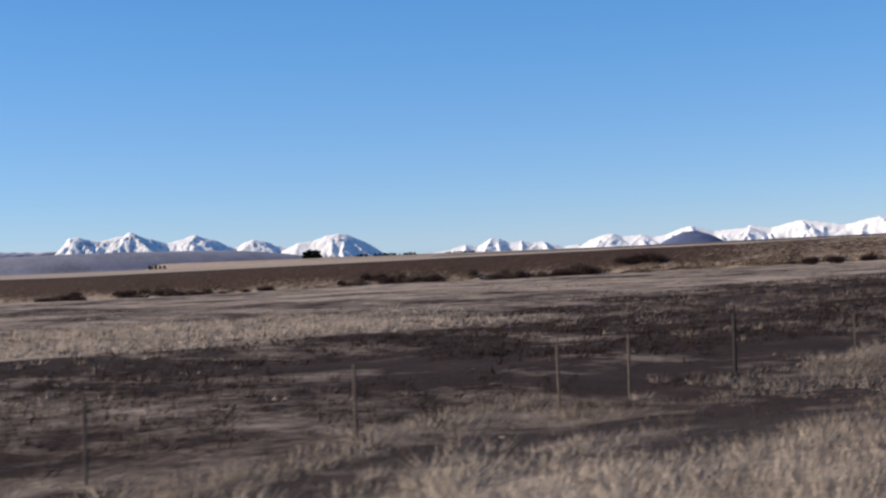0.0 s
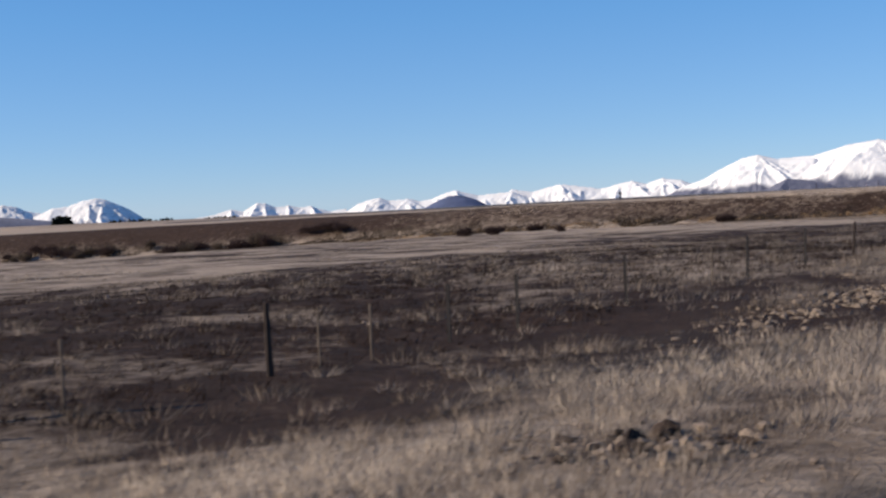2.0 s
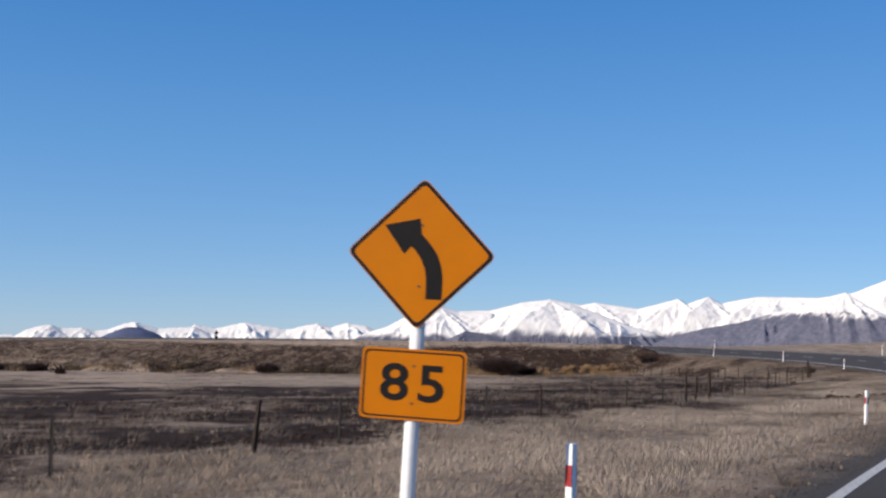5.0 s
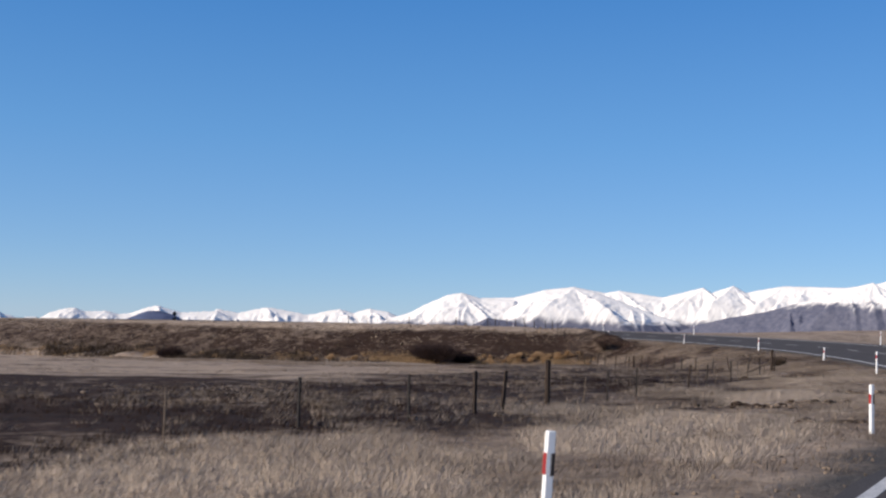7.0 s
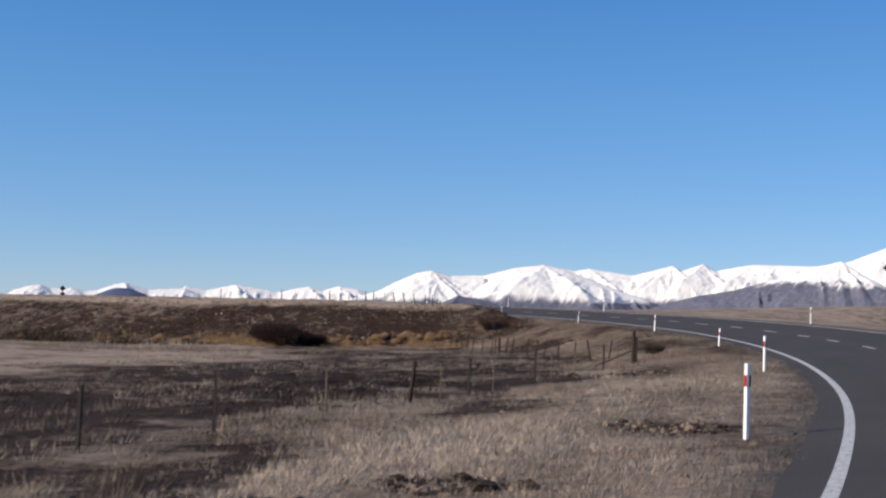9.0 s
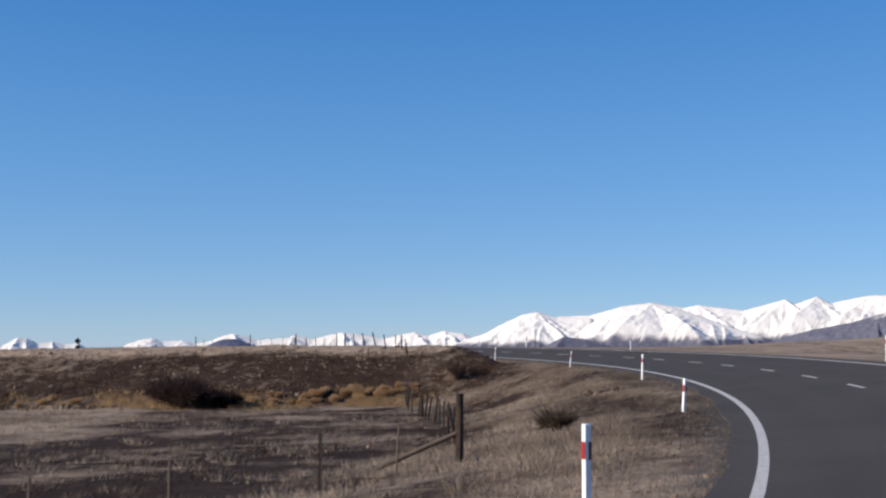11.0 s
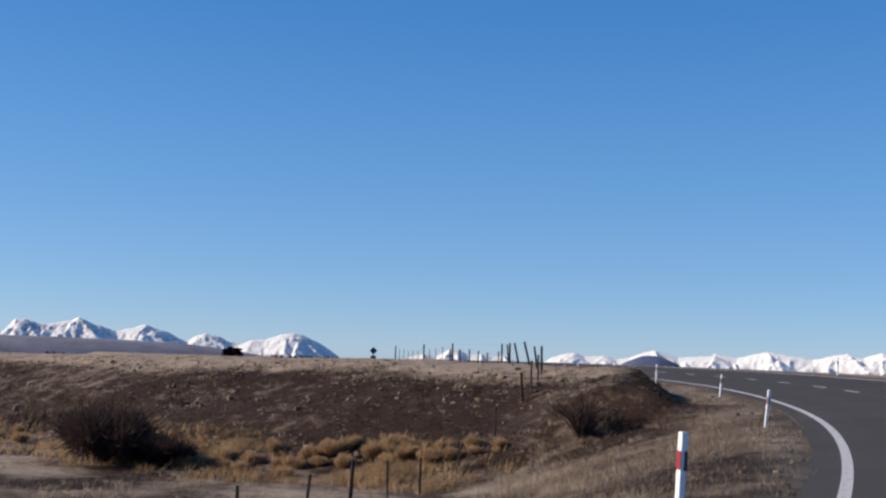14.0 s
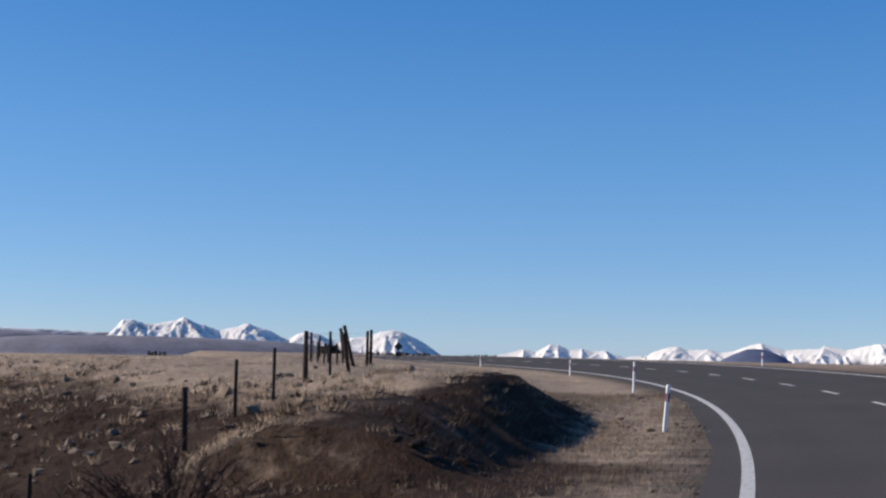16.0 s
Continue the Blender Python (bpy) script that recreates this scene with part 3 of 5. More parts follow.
# ---------------------------------------------------------------- the mountains
# Ridge heights, by degrees to the left of +Y, as seen from the road.
RIDGE = [(2.0, 230.0), (6.0, 290.0), (10.0, 300.0), (12.7, 270.0), (14.3, 214.0), (14.8, 217.0), (15.8, 195.0), (18.6, 197.0), (20.3, 168.0), (20.9, 195.0), (21.9, 164.0), (22.3, 185.0), (24.2, 141.0),
    (26.3, 164.0), (27.0, 153.0), (28.5, 175.0), (29.8, 161.0), (31.4, 124.0), (32.5, 121.0), (34.0, 140.0), (35.2, 109.0), (36.8, 34.0), (37.6, 48.0), (38.5, 59.0), (39.3, 39.0), (40.0, 54.0),
    (41.5, 26.0), (43.5, 52.0), (44.9, 25.0), (45.9, 38.0), (47.6, 18.0), (48.0, 28.0), (48.7, 45.0), (49.2, 35.0), (49.9, 11.0), (50.5, 6.0), (51.1, 17.0), (52.0, 11.0), (52.5, 25.0), (52.9, 21.0), (53.6, 2.0), (54.2, -14.0), (54.9, -22.0), (55.6, -8.0),
    (55.9, 6.0), (56.4, -2.0), (57.0, 9.0), (57.6, 3.0), (58.1, 21.0), (58.5, 25.0), (59.2, -9.0), (59.8, 3.0), (60.5, -16.0), (60.8, -20.0), (63.6, -39.0), (64.0, -14.0), (64.5, 14.0), (65.1, 42.0),
    (65.7, 63.0), (66.1, 69.0), (66.7, 61.0), (67.4, 40.0), (68.1, 35.0), (68.6, 17.0), (69.2, 26.0), (69.7, 47.0), (70.3, 56.0), (70.7, 45.0), (71.1, 25.0), (71.5, 31.0), (72.1, 59.0), (72.7, 72.0),
    (73.1, 83.0), (73.5, 72.0), (74.0, 60.0), (74.4, 52.0), (75.1, 72.0), (75.6, 83.0), (76.1, 103.0), (76.4, 90.0), (76.9, 82.0), (77.5, 70.0), (78.0, 76.0), (78.5, 89.0), (78.9, 88.0),
    (82.4, 43.0), (90.0, 40.0), (100.0, 60.0)]
CENTRE = (-5.0, 80.0)


def make_mountain(label, profile, ridge_r, base_r, snow_from, lean, seed, gully=0.5, category="mountain", streak=0.6, jagged=1.0, spurs=()):
    """One mountain mass: a crest line, spurs that come down from it towards the plain with sharp edges and even faces, and gullies between."""
    pick = random.Random(seed)
    az_r, z_r = np.array(profile).T
    z_r = 1.7 + (z_r - 1.7) * ridge_r / 4850.0
    az = np.arange(az_r[0], az_r[-1] + 0.001, 0.05)
    r = np.r_[np.linspace(base_r, ridge_r, 50), ridge_r + 30.0, ridge_r + 70.0]
    a, rr = np.meshgrid(az, r)
    across, d = np.radians(a) * ridge_r, ridge_r - rr          # metres to the left, and in front of the crest
    depth = ridge_r - base_r
    x0, y0 = CENTRE[0] - np.sin(np.radians(a)) * rr, CENTRE[1] + np.cos(np.radians(a)) * rr
    ground = upper_plain(x0, y0) - 6
    front = np.clip(d, 0, None)
    bend = smooth(0, 70, front)
    sx = across + bend * 26 * (fractal(across / 70, d / 70, 3, seed + 1) - 0.5)
    sd = d + bend * 26 * (fractal(across / 70 + 9, d / 70, 3, seed + 2) - 0.5)
    tall = np.interp(a, az_r, z_r) + min(jagged, 2.2) * 2.4 * (fractal(a * 7, a * 0 + seed, 3, seed + 3) - 0.5)
    low = float(ground.mean())
    fall = 0.55 + 0.2 * gully
    z = np.interp(np.degrees(sx / ridge_r) - lean * 0.4 * front / depth, az_r, z_r) - fall * np.clip(sd, 0, None)

    def tent(p, q, hp, hq, side):
        run = np.array(q) - np.array(p)
        f = np.clip(((sx - p[0]) * run[0] + (sd - p[1]) * run[1]) / (run @ run), 0, 1)
        away = np.hypot(sx - p[0] - f * run[0], sd - p[1] - f * run[1])
        ease = np.where(sx - p[0] - f * run[0] < 0, 0.78, 1.0)      # the right side is shaped flatter, so that its shade stays soft
        return hp + (hq - hp) * f - side * ease * away

    starts = []
    for k in range(1, len(az_r) - 1):
        if z_r[k] >= z_r[k - 1] and z_r[k] >= z_r[k + 1]:
            starts.append((az_r[k], z_r[k] - 1, True))
    extra = az_r[0] + 0.4
    while extra < az_r[-1]:
        starts.append((extra, float(np.interp(extra, az_r, z_r)) - pick.uniform(3, 9), False))
        extra += pick.uniform(0.45, 1.1)
    lines = []
    for s0, h0, main in starts:
        rise = h0 - low
        if rise < 12:
            continue
        for turn in ((pick.uniform(-0.95, -0.35), pick.uniform(0.3, 0.9)) if main and rise > 110 else (pick.uniform(-0.75, 0.8),)):
            grade = pick.uniform(0.40, 0.56)
            lines.append((radians(s0) * ridge_r, 0.0, h0, turn, grade, rise * pick.uniform(0.6, 1.0) / grade, 1))
    for s0, h0, turn, grade, reach in spurs:
        lines.append((radians(s0) * ridge_r, 0.0, h0 * ridge_r / 4850.0, turn, grade, reach, 1))
    for px, pd, h0, turn, grade, reach, level in lines:
        q = (px + math.sin(turn) * reach, pd + math.cos(turn) * reach)
        z = np.maximum(z, tent((px, pd), q, h0, h0 - grade * reach, pick.uniform(0.62, 0.85)))
        if level == 1:
            for f in (0.25, 0.5, 0.72):
                if pick.random() < 0.75:
                    side_turn = turn + pick.choice((-1, 1)) * pick.uniform(0.5, 0.9)
                    at = h0 - grade * reach * f - 2
                    lines.append((px + (q[0] - px) * f, pd + (q[1] - pd) * f, at, side_turn, pick.uniform(0.5, 0.62), max(at - low, 8) * 0.9, 2))
    slant = sx - 0.85 * d
    fine = fractal(slant / 26 + seed, d / 60, 4, seed + 4, True)
    size = np.clip((z - low) / 90, 0.1, 1.3)
    z = z + size * jagged * (7.0 * (fine - 0.6) + 5.0 * (fractal(sx / 16, d / 16, 3, seed + 5) - 0.5)) * smooth(4, 40, front)
    z = np.minimum(z, tall - 0.03 * front)
    z = ground + (z - ground) * np.where(d > 0, smooth(0.0, 0.5, (depth - front) / depth), 1.0)
    z = np.where(d <= 0, tall + 0.9 * d, np.where(front < 4, tall, z))
    z = np.where(z - ground < 12, ground + 12 * np.exp(np.minimum((z - ground - 12) / 12, 0)), z)
    line = z + streak * (34 * (fine - 0.62) + 50 * (fractal(sx / 45, d / 45, 4, seed + 9) - 0.5) + 30 * (fractal(sx / 110, d / 110, 3, seed + 6) - 0.5))
    bare = smooth(snow_from + 12, snow_from - 12, line)
    ribs = smooth(0.72, 0.9, fractal(slant / 15 + seed, d / 75, 4, seed + 7, True)) * smooth(8, 30, front) * smooth(0.9, 0.35, (z - low) / np.maximum(tall - low, 1))
    crags = 0.75 * smooth(0.72, 0.84, fractal(sx / 20 + seed, d / 30, 4, seed + 8, True)) * smooth(3, 12, front) * smooth(1.5, 2.3, jagged) * (streak > 0.5)
    bare = np.clip(np.maximum.reduce([bare, 0.8 * streak * ribs, 0.7 * crags]), 0, 1)
    rows, cols = a.shape
    idx = np.arange(rows * cols).reshape(rows, cols)
    quads = np.stack([idx[:-1, :-1], idx[:-1, 1:], idx[1:, 1:], idx[1:, :-1]], -1).reshape(-1, 4)
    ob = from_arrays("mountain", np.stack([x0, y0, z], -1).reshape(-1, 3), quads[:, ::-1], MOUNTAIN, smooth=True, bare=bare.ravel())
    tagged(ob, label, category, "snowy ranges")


make_mountain("long snow-covered range behind nearer peaks", [(0.0, 150.0), (6.0, 300.0)] + [p for p in RIDGE if 6.0 < p[0] < 31.5 and not 14.5 < p[0] < 15.2] + [(33.0, 118.0), (37.0, -20.0)], 4850, 4560, 40, 1.6, 201)
make_mountain("snowy pointed mountain with smooth white flanks", [(30.0, -30.0), (30.6, 63.0), (31.4, 112.0), (33.0, 114.0), (34.0, 137.0), (34.7, 126.0), (35.8, 83.0), (36.6, 45.0), (37.6, 20.0), (38.6, -30.0)], 4690, 4430, 10, 1.2, 221, 0.38)
make_mountain("broad snowy mountain with a shaded ridge running down it", [(21.5, -30.0), (23.6, 45.0), (24.7, 72.0), (26.1, 115.0), (27.5, 156.0), (28.5, 172.0), (29.2, 167.0), (30.0, 158.0), (31.1, 107.0), (32.2, 34.0), (33.5, -30.0)], 4600, 4320, 28, 2.0, 241, 0.4)
make_mountain("snow-capped mountain with bare haze-blue lower slopes", [(8.0, 0.0), (11.0, 60.0), (12.7, 121.0), (13.6, 163.0), (14.6, 218.0), (15.8, 188.0), (16.8, 157.0), (18.1, 127.0), (19.4, 92.0), (21.2, 63.0), (22.6, 29.0), (24.5, -30.0)], 4520, 4240, 118, 1.3, 261, streak=1.25)
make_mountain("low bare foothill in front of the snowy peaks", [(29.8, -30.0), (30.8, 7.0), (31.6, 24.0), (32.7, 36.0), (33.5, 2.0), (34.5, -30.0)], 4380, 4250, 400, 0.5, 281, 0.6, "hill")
make_mountain("low row of distant snowy peaks on the horizon", [(35.5, -30.0)] + [p for p in RIDGE if 36.9 <= p[0] < 45.0] + [(45.9, 38.0), (47.0, -20.0)], 4830, 4600, -22, 0.9, 301, 1.6, streak=0.45, jagged=3.2)
make_mountain("row of jagged snowy peaks on the far horizon", [(44.5, -20.0), (45.9, 30.0)] + [p for p in RIDGE if 46.5 < p[0] < 54.0] + [(54.1, -23.0), (54.6, -40.0)], 4800, 4600, -40, 0.7, 321, 1.8, streak=0.45, jagged=3.2)
make_mountain("small distant snowy peaks on the horizon", [(53.9, -40.0)] + [p for p in RIDGE if 54.1 <= p[0] < 62.5] + [(62.8, -45.0)], 4830, 4640, -52, 0.6, 341, 1.8, streak=0.45, jagged=3.2)
make_mountain("broad white dome of a snowy mountain", [(63.2, -45.0)] + [p for p in RIDGE if 63.5 < p[0] < 68.5] + [(68.9, 5.0), (69.5, -40.0)], 4780, 4420, -26, 0.4, 361, 0.3, streak=0.7, jagged=1.9)
make_mountain("jagged snowy mountains behind low haze-grey foothills", [(67.4, -30.0), (68.1, 22.0)] + [p for p in RIDGE if 68.5 < p[0] < 79.0] + [(79.3, 48.0), (79.9, 0.0), (80.5, -40.0)], 4820, 4430, -10, 0.35, 381, 0.3, streak=0.8, jagged=2.2)
make_mountain("low bluish hills with a dusting of snow", [(77.6, -40.0), (78.7, 34.0), (80.4, 36.0), (82.4, 43.0), (86.0, 46.0), (90.0, 30.0), (97.0, 50.0), (104.0, -40.0)], 4850, 4620, 30, 0.8, 401, 0.7, "hill")


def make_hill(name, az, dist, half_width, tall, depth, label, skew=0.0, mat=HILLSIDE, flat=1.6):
    """A rounded bare hill that stands on the far plain."""
    u, v = np.meshgrid(np.linspace(-1.25, 1.25, 90), np.linspace(-1.25, 1.25, 50))
    cx, cy = CENTRE[0] - math.sin(radians(az)) * dist, CENTRE[1] + math.cos(radians(az)) * dist
    side, ahead = np.array((math.cos(radians(az)), math.sin(radians(az)))), np.array((-math.sin(radians(az)), math.cos(radians(az))))
    x = cx + side[0] * u * half_width + ahead[0] * v * depth
    y = cy + side[1] * u * half_width + ahead[1] * v * depth
    r = np.hypot(u + skew * (1 - u * u), v)
    z = tall * np.clip(1 - r ** flat, 0, 1) ** 0.9 * (0.94 + 0.12 * fractal(u * 4, v * 4, 4, 71)) - 3 * smooth(0.9, 1.2, r)
    z = z + upper_plain(x, y)
    rows, cols = u.shape
    idx = np.arange(rows * cols).reshape(rows, cols)
    quads = np.stack([idx[:-1, :-1], idx[:-1, 1:], idx[1:, 1:], idx[1:, :-1]], -1).reshape(-1, 4)
    tagged(from_arrays(name, np.stack([x, y, z], -1).reshape(-1, 3), quads, mat, smooth=True), label, "hill")


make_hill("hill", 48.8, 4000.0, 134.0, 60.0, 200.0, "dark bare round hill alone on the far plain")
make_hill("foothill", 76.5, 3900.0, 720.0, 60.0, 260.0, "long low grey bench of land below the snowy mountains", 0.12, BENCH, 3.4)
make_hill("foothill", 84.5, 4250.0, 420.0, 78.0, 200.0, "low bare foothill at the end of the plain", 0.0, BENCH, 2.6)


# ---------------------------------------------------------------- marker posts
def marker_post(x, y, top, lean=0.0, way=0.0, tall=1.0, reflector=True):
    """A white plastic-sheathed marker post with a red band and a dark reflector, facing the traffic."""
    post = tagged(new("marker_post"), "white roadside marker post with a red reflective band", "marker post", "marker posts along the road")
    bm = box(bmesh.new(), 0.062, 0.062, tall + 0.6, bevel=0.005)
    for v in bm.verts:
        v.co.z -= 0.6
    part("post", bm, WHITE, post)
    band = box(bmesh.new(), 0.005, 0.06, 0.16, pose(-0.032, 0, tall - 0.32), bevel=0.001)
    part("band", band, RED, post, "red reflective band")
    back_band = box(bmesh.new(), 0.005, 0.06, 0.16, pose(0.032, 0, tall - 0.32), bevel=0.001)
    part("band", back_band, RED, post, "red reflective band")
    if reflector:
        side = box(bmesh.new(), 0.03, 0.012, 0.165, pose(0.018, -0.035, tall - 0.325), bevel=0.003)
        part("reflector", side, DARK, post, "dark reflector on one face")
    post.matrix_world = pose(x, y, top - tall, 0, lean, way)
    return post


def heading(x, y):
    j = int(beside(np.array([x]), np.array([y]))[1][0])
    return math.degrees(math.atan2(-TANGENT[j, 0], TANGENT[j, 1]))


for px, py, top, lean in [(-10.75, 51.85, 1.08, 0.5), (-13.0, 69.7, 0.91, 0.8), (-16.0, 90.8, 0.64, 2.5), (-17.03, 103.75, 0.6, -0.5), (-20.53, 121.5, 0.72, 0.0), (-26.03, 139.2, 0.77, 0.0), (-33.28, 155.2, 0.71, 5.0),
                          (-42.77, 170.3, 1.14, 3.0), (-54.5, 183.45, 1.16, 5.5), (-68.09, 195.1, 1.31, 5.0), (-82.55, 204.46, 1.57, 1.5), (-102.16, 214.1, 1.4, 1.0), (-128.0, 222.2, 1.4, 0.0)]:
    marker_post(px, py, top, lean, heading(px, py) + (72 if py < 80 else 44 if py < 175 else 14), reflector=py > 80)
for px, py, top in [(-35.0, 175.3, 1.89), (-61.1, 201.6, 2.16), (-77.5, 212.5, 2.2), (-96.2, 221.7, 2.0), (-115.5, 228.3, 1.72)]:
    marker_post(px, py, top, 0.5, heading(px, py) + 4)


# ---------------------------------------------------------------- warning sign
def diamond(half):
    return [(0, half), (-half, 0), (0, -half), (half, 0)]


def curve_arrow(s):
    """The bent arrow of a left-hand curve, round the middle of the board, for a board of half-width s."""
    out = [(0.09, -0.55), (0.29, -0.55), (0.29, -0.3), (0.265, -0.15), (0.215, -0.02), (0.14, 0.09), (0.06, 0.18), (-0.0, 0.235), (-0.03, 0.43),
           (-0.47, 0.335), (-0.21, -0.01), (-0.125, 0.085), (-0.06, 0.03), (0.01, -0.07), (0.06, -0.18), (0.085, -0.3)]
    return [(x * s, z * s) for x, z in out]


def warning_sign(x, y, z, turn, mats=(ORANGE, BLACK), printed=True, lean=0.6):
    sign = tagged(new("warning_sign"), "amber diamond curve sign with an 85 plate on white pole" if printed else
                  "dark back of a diamond road sign with a small plate", "road sign")
    pole = rod(bmesh.new(), (0, 0.06, -0.9), (0, 0.06, 2.62), 0.055, 0.055, 14)
    part("pole", pole, WHITE if printed else SIGN_BACK, sign, "white painted pole" if printed else "dull grey pole")
    board = part("board", slab(bmesh.new(), rounded(diamond(0.56), 0.055), 0.004, 0.0), mats[0], sign, "amber diamond board")
    part("border", ring(bmesh.new(), rounded(diamond(0.552), 0.05), rounded(diamond(0.517), 0.045), 0.0015, -0.0022), mats[1], board, "black border")
    board.location = (0, 0, 2.29)
    plate_line = rounded([(-0.39, 0.258), (-0.39, -0.258), (0.39, -0.258), (0.39, 0.258)], 0.045)
    inner = [(px * 0.955, pz * 0.935) for px, pz in plate_line]
    inmost = [(px * 0.925, pz * 0.89) for px, pz in plate_line]
    plate = part("plate", slab(bmesh.new(), plate_line, 0.004, 0.0), mats[0], sign, "amber advisory speed plate")
    plate.location = (0, 0, 1.335)
    part("border", ring(bmesh.new(), inner, inmost, 0.0015, -0.0022), mats[1], plate, "black border")
    if printed:
        part("arrow", slab(bmesh.new(), curve_arrow(0.6), 0.0015, -0.0022), mats[1], board, "black arrow bending left")
        for figure, off in (("8", -0.138), ("5", 0.138)):
            text = bpy.data.curves.new("digit", "FONT")
            text.body, text.size, text.align_x, text.align_y, text.extrude, text.offset = figure, 0.37, "CENTER", "CENTER", 0.001, 0.006
            digit = new("digit", text)
            digit.parent = plate
            digit.rotation_euler = (radians(90), 0, 0)
            digit.location = (off, -0.003, 0.0)
            digit.scale = (1.2, 1.0, 1.0)
            text.materials.append(mats[1])
            tagged(digit, "black figure " + figure)
    for up in (1.2, 1.47, 2.05, 2.5):
        clamp = rod(bmesh.new(), (0, 0.06, up - 0.02), (0, 0.06, up + 0.02), 0.06, 0.06, 12)
        part("clamp", clamp, WIRE, sign)
        bolt = rod(bmesh.new(), (0, -0.005, up), (0, 0.01, up), 0.009, 0.009, 6)
        part("bolt", bolt, WIRE, sign)
    sign.matrix_world = pose(x, y, z, 0, lean, turn)
    return sign


warning_sign(-13.87, 68.77, 0.0, 22.0, lean=2.4)
warning_sign(-185.0, 240.0, -0.35, 255.0, (SIGN_BACK, SIGN_BACK), False)
warning_sign(-28.9, 168.9, 1.72, 207.0, (SIGN_BACK, SIGN_BACK), False)


# ---------------------------------------------------------------- fences
def fence_post(kind, tall):
    """One post as a mesh: a strainer log, a split wooden post, a thin batten or a steel standard."""
    bm = bmesh.new()
    if kind in ("strainer", "stub"):
        rod(bm, (0, 0, -0.3), (0, 0, tall), 0.078, 0.07, 12, 0.006, 4)
        return bm, WOOD
    if kind in ("wood", "tall"):
        box(bm, 0.07, 0.085, tall + 0.3, bevel=0.012, taper=0.86)
        for v in bm.verts:
            v.co.z -= 0.3
            v.co += Vector((random.uniform(-0.008, 0.008), random.uniform(-0.008, 0.008), 0))
        return bm, WOOD
    if kind == "batten":
        box(bm, 0.036, 0.03, tall, bevel=0.005, taper=0.92)
        return bm, PALE_WOOD
    # a steel standard: three thin fins
    wide = 0.02 if kind == "rod" else 0.036
    for k in range(3):
        fin = bmesh.new()
        box(fin, 0.006, wide, tall + 0.25, pose(0, 0, -0.25) @ pose(0, 0, 0, 0, 0, 120 * k) @ pose(0, wide / 2, 0))
        tmp = bpy.data.meshes.new("fin")
        fin.to_mesh(tmp)
        fin.free()
        bm.from_mesh(tmp)
        bpy.data.meshes.remove(tmp)
    return bm, PALE_WOOD if kind == "rod" else RUST


POST_MESHES = {}


def fence(label, posts, wires=5):
    """Posts, each an object, and wires strung along their line. posts: x, y, kind, height, lean along and across."""
    whole = tagged(new("fence"), label, "fence", "farm fences")
    first = posts[0]
    base = (first[0], first[1], height(first[0], first[1]))
    whole.location = base
    tops = []
    for x, y, kind, tall, lean, tip in posts:
        key = (kind, round(tall, 1), random.randrange(3))
        if key not in POST_MESHES:
            bm, mat = fence_post(kind, tall)
            me = bpy.data.meshes.new("post")
            bm.normal_update()
            bm.to_mesh(me)
            bm.free()
            me.materials.append(mat)
            POST_MESHES[key] = me
        ob = new("post", POST_MESHES[key])
        ob.parent = whole
        z = height(x, y)
        turn = pose(0, 0, 0, tip, lean, 0)
        ob.matrix_basis = Matrix.Translation((x - base[0], y - base[1], z - base[2])) @ turn @ pose(0, 0, 0, 0, 0, random.uniform(-20, 20))
        if kind != "batten":
            tops.append((Vector((x - base[0], y - base[1], z - base[2])), turn, tall))
    for k in range(wires):
        f = 0.16 + 0.78 * k / max(1, wires - 1)
        bm = bmesh.new()
        for (p, tp, hp), (q, tq, hq) in zip(tops, tops[1:]):
            a, b = p + tp @ Vector((0.03, 0, hp * f)), q + tq @ Vector((0.03, 0, hq * f))
            if (b - a).length < 30:
                rod(bm, a, b, 0.0015, 0.0015, 3)
        part("wire", bm, WIRE, whole, "thin galvanised wire")
    return whole


def along(points, kinds):
    return [(x, y, k, *kinds[k], lean, tip) for x, y, k, lean, tip in points]


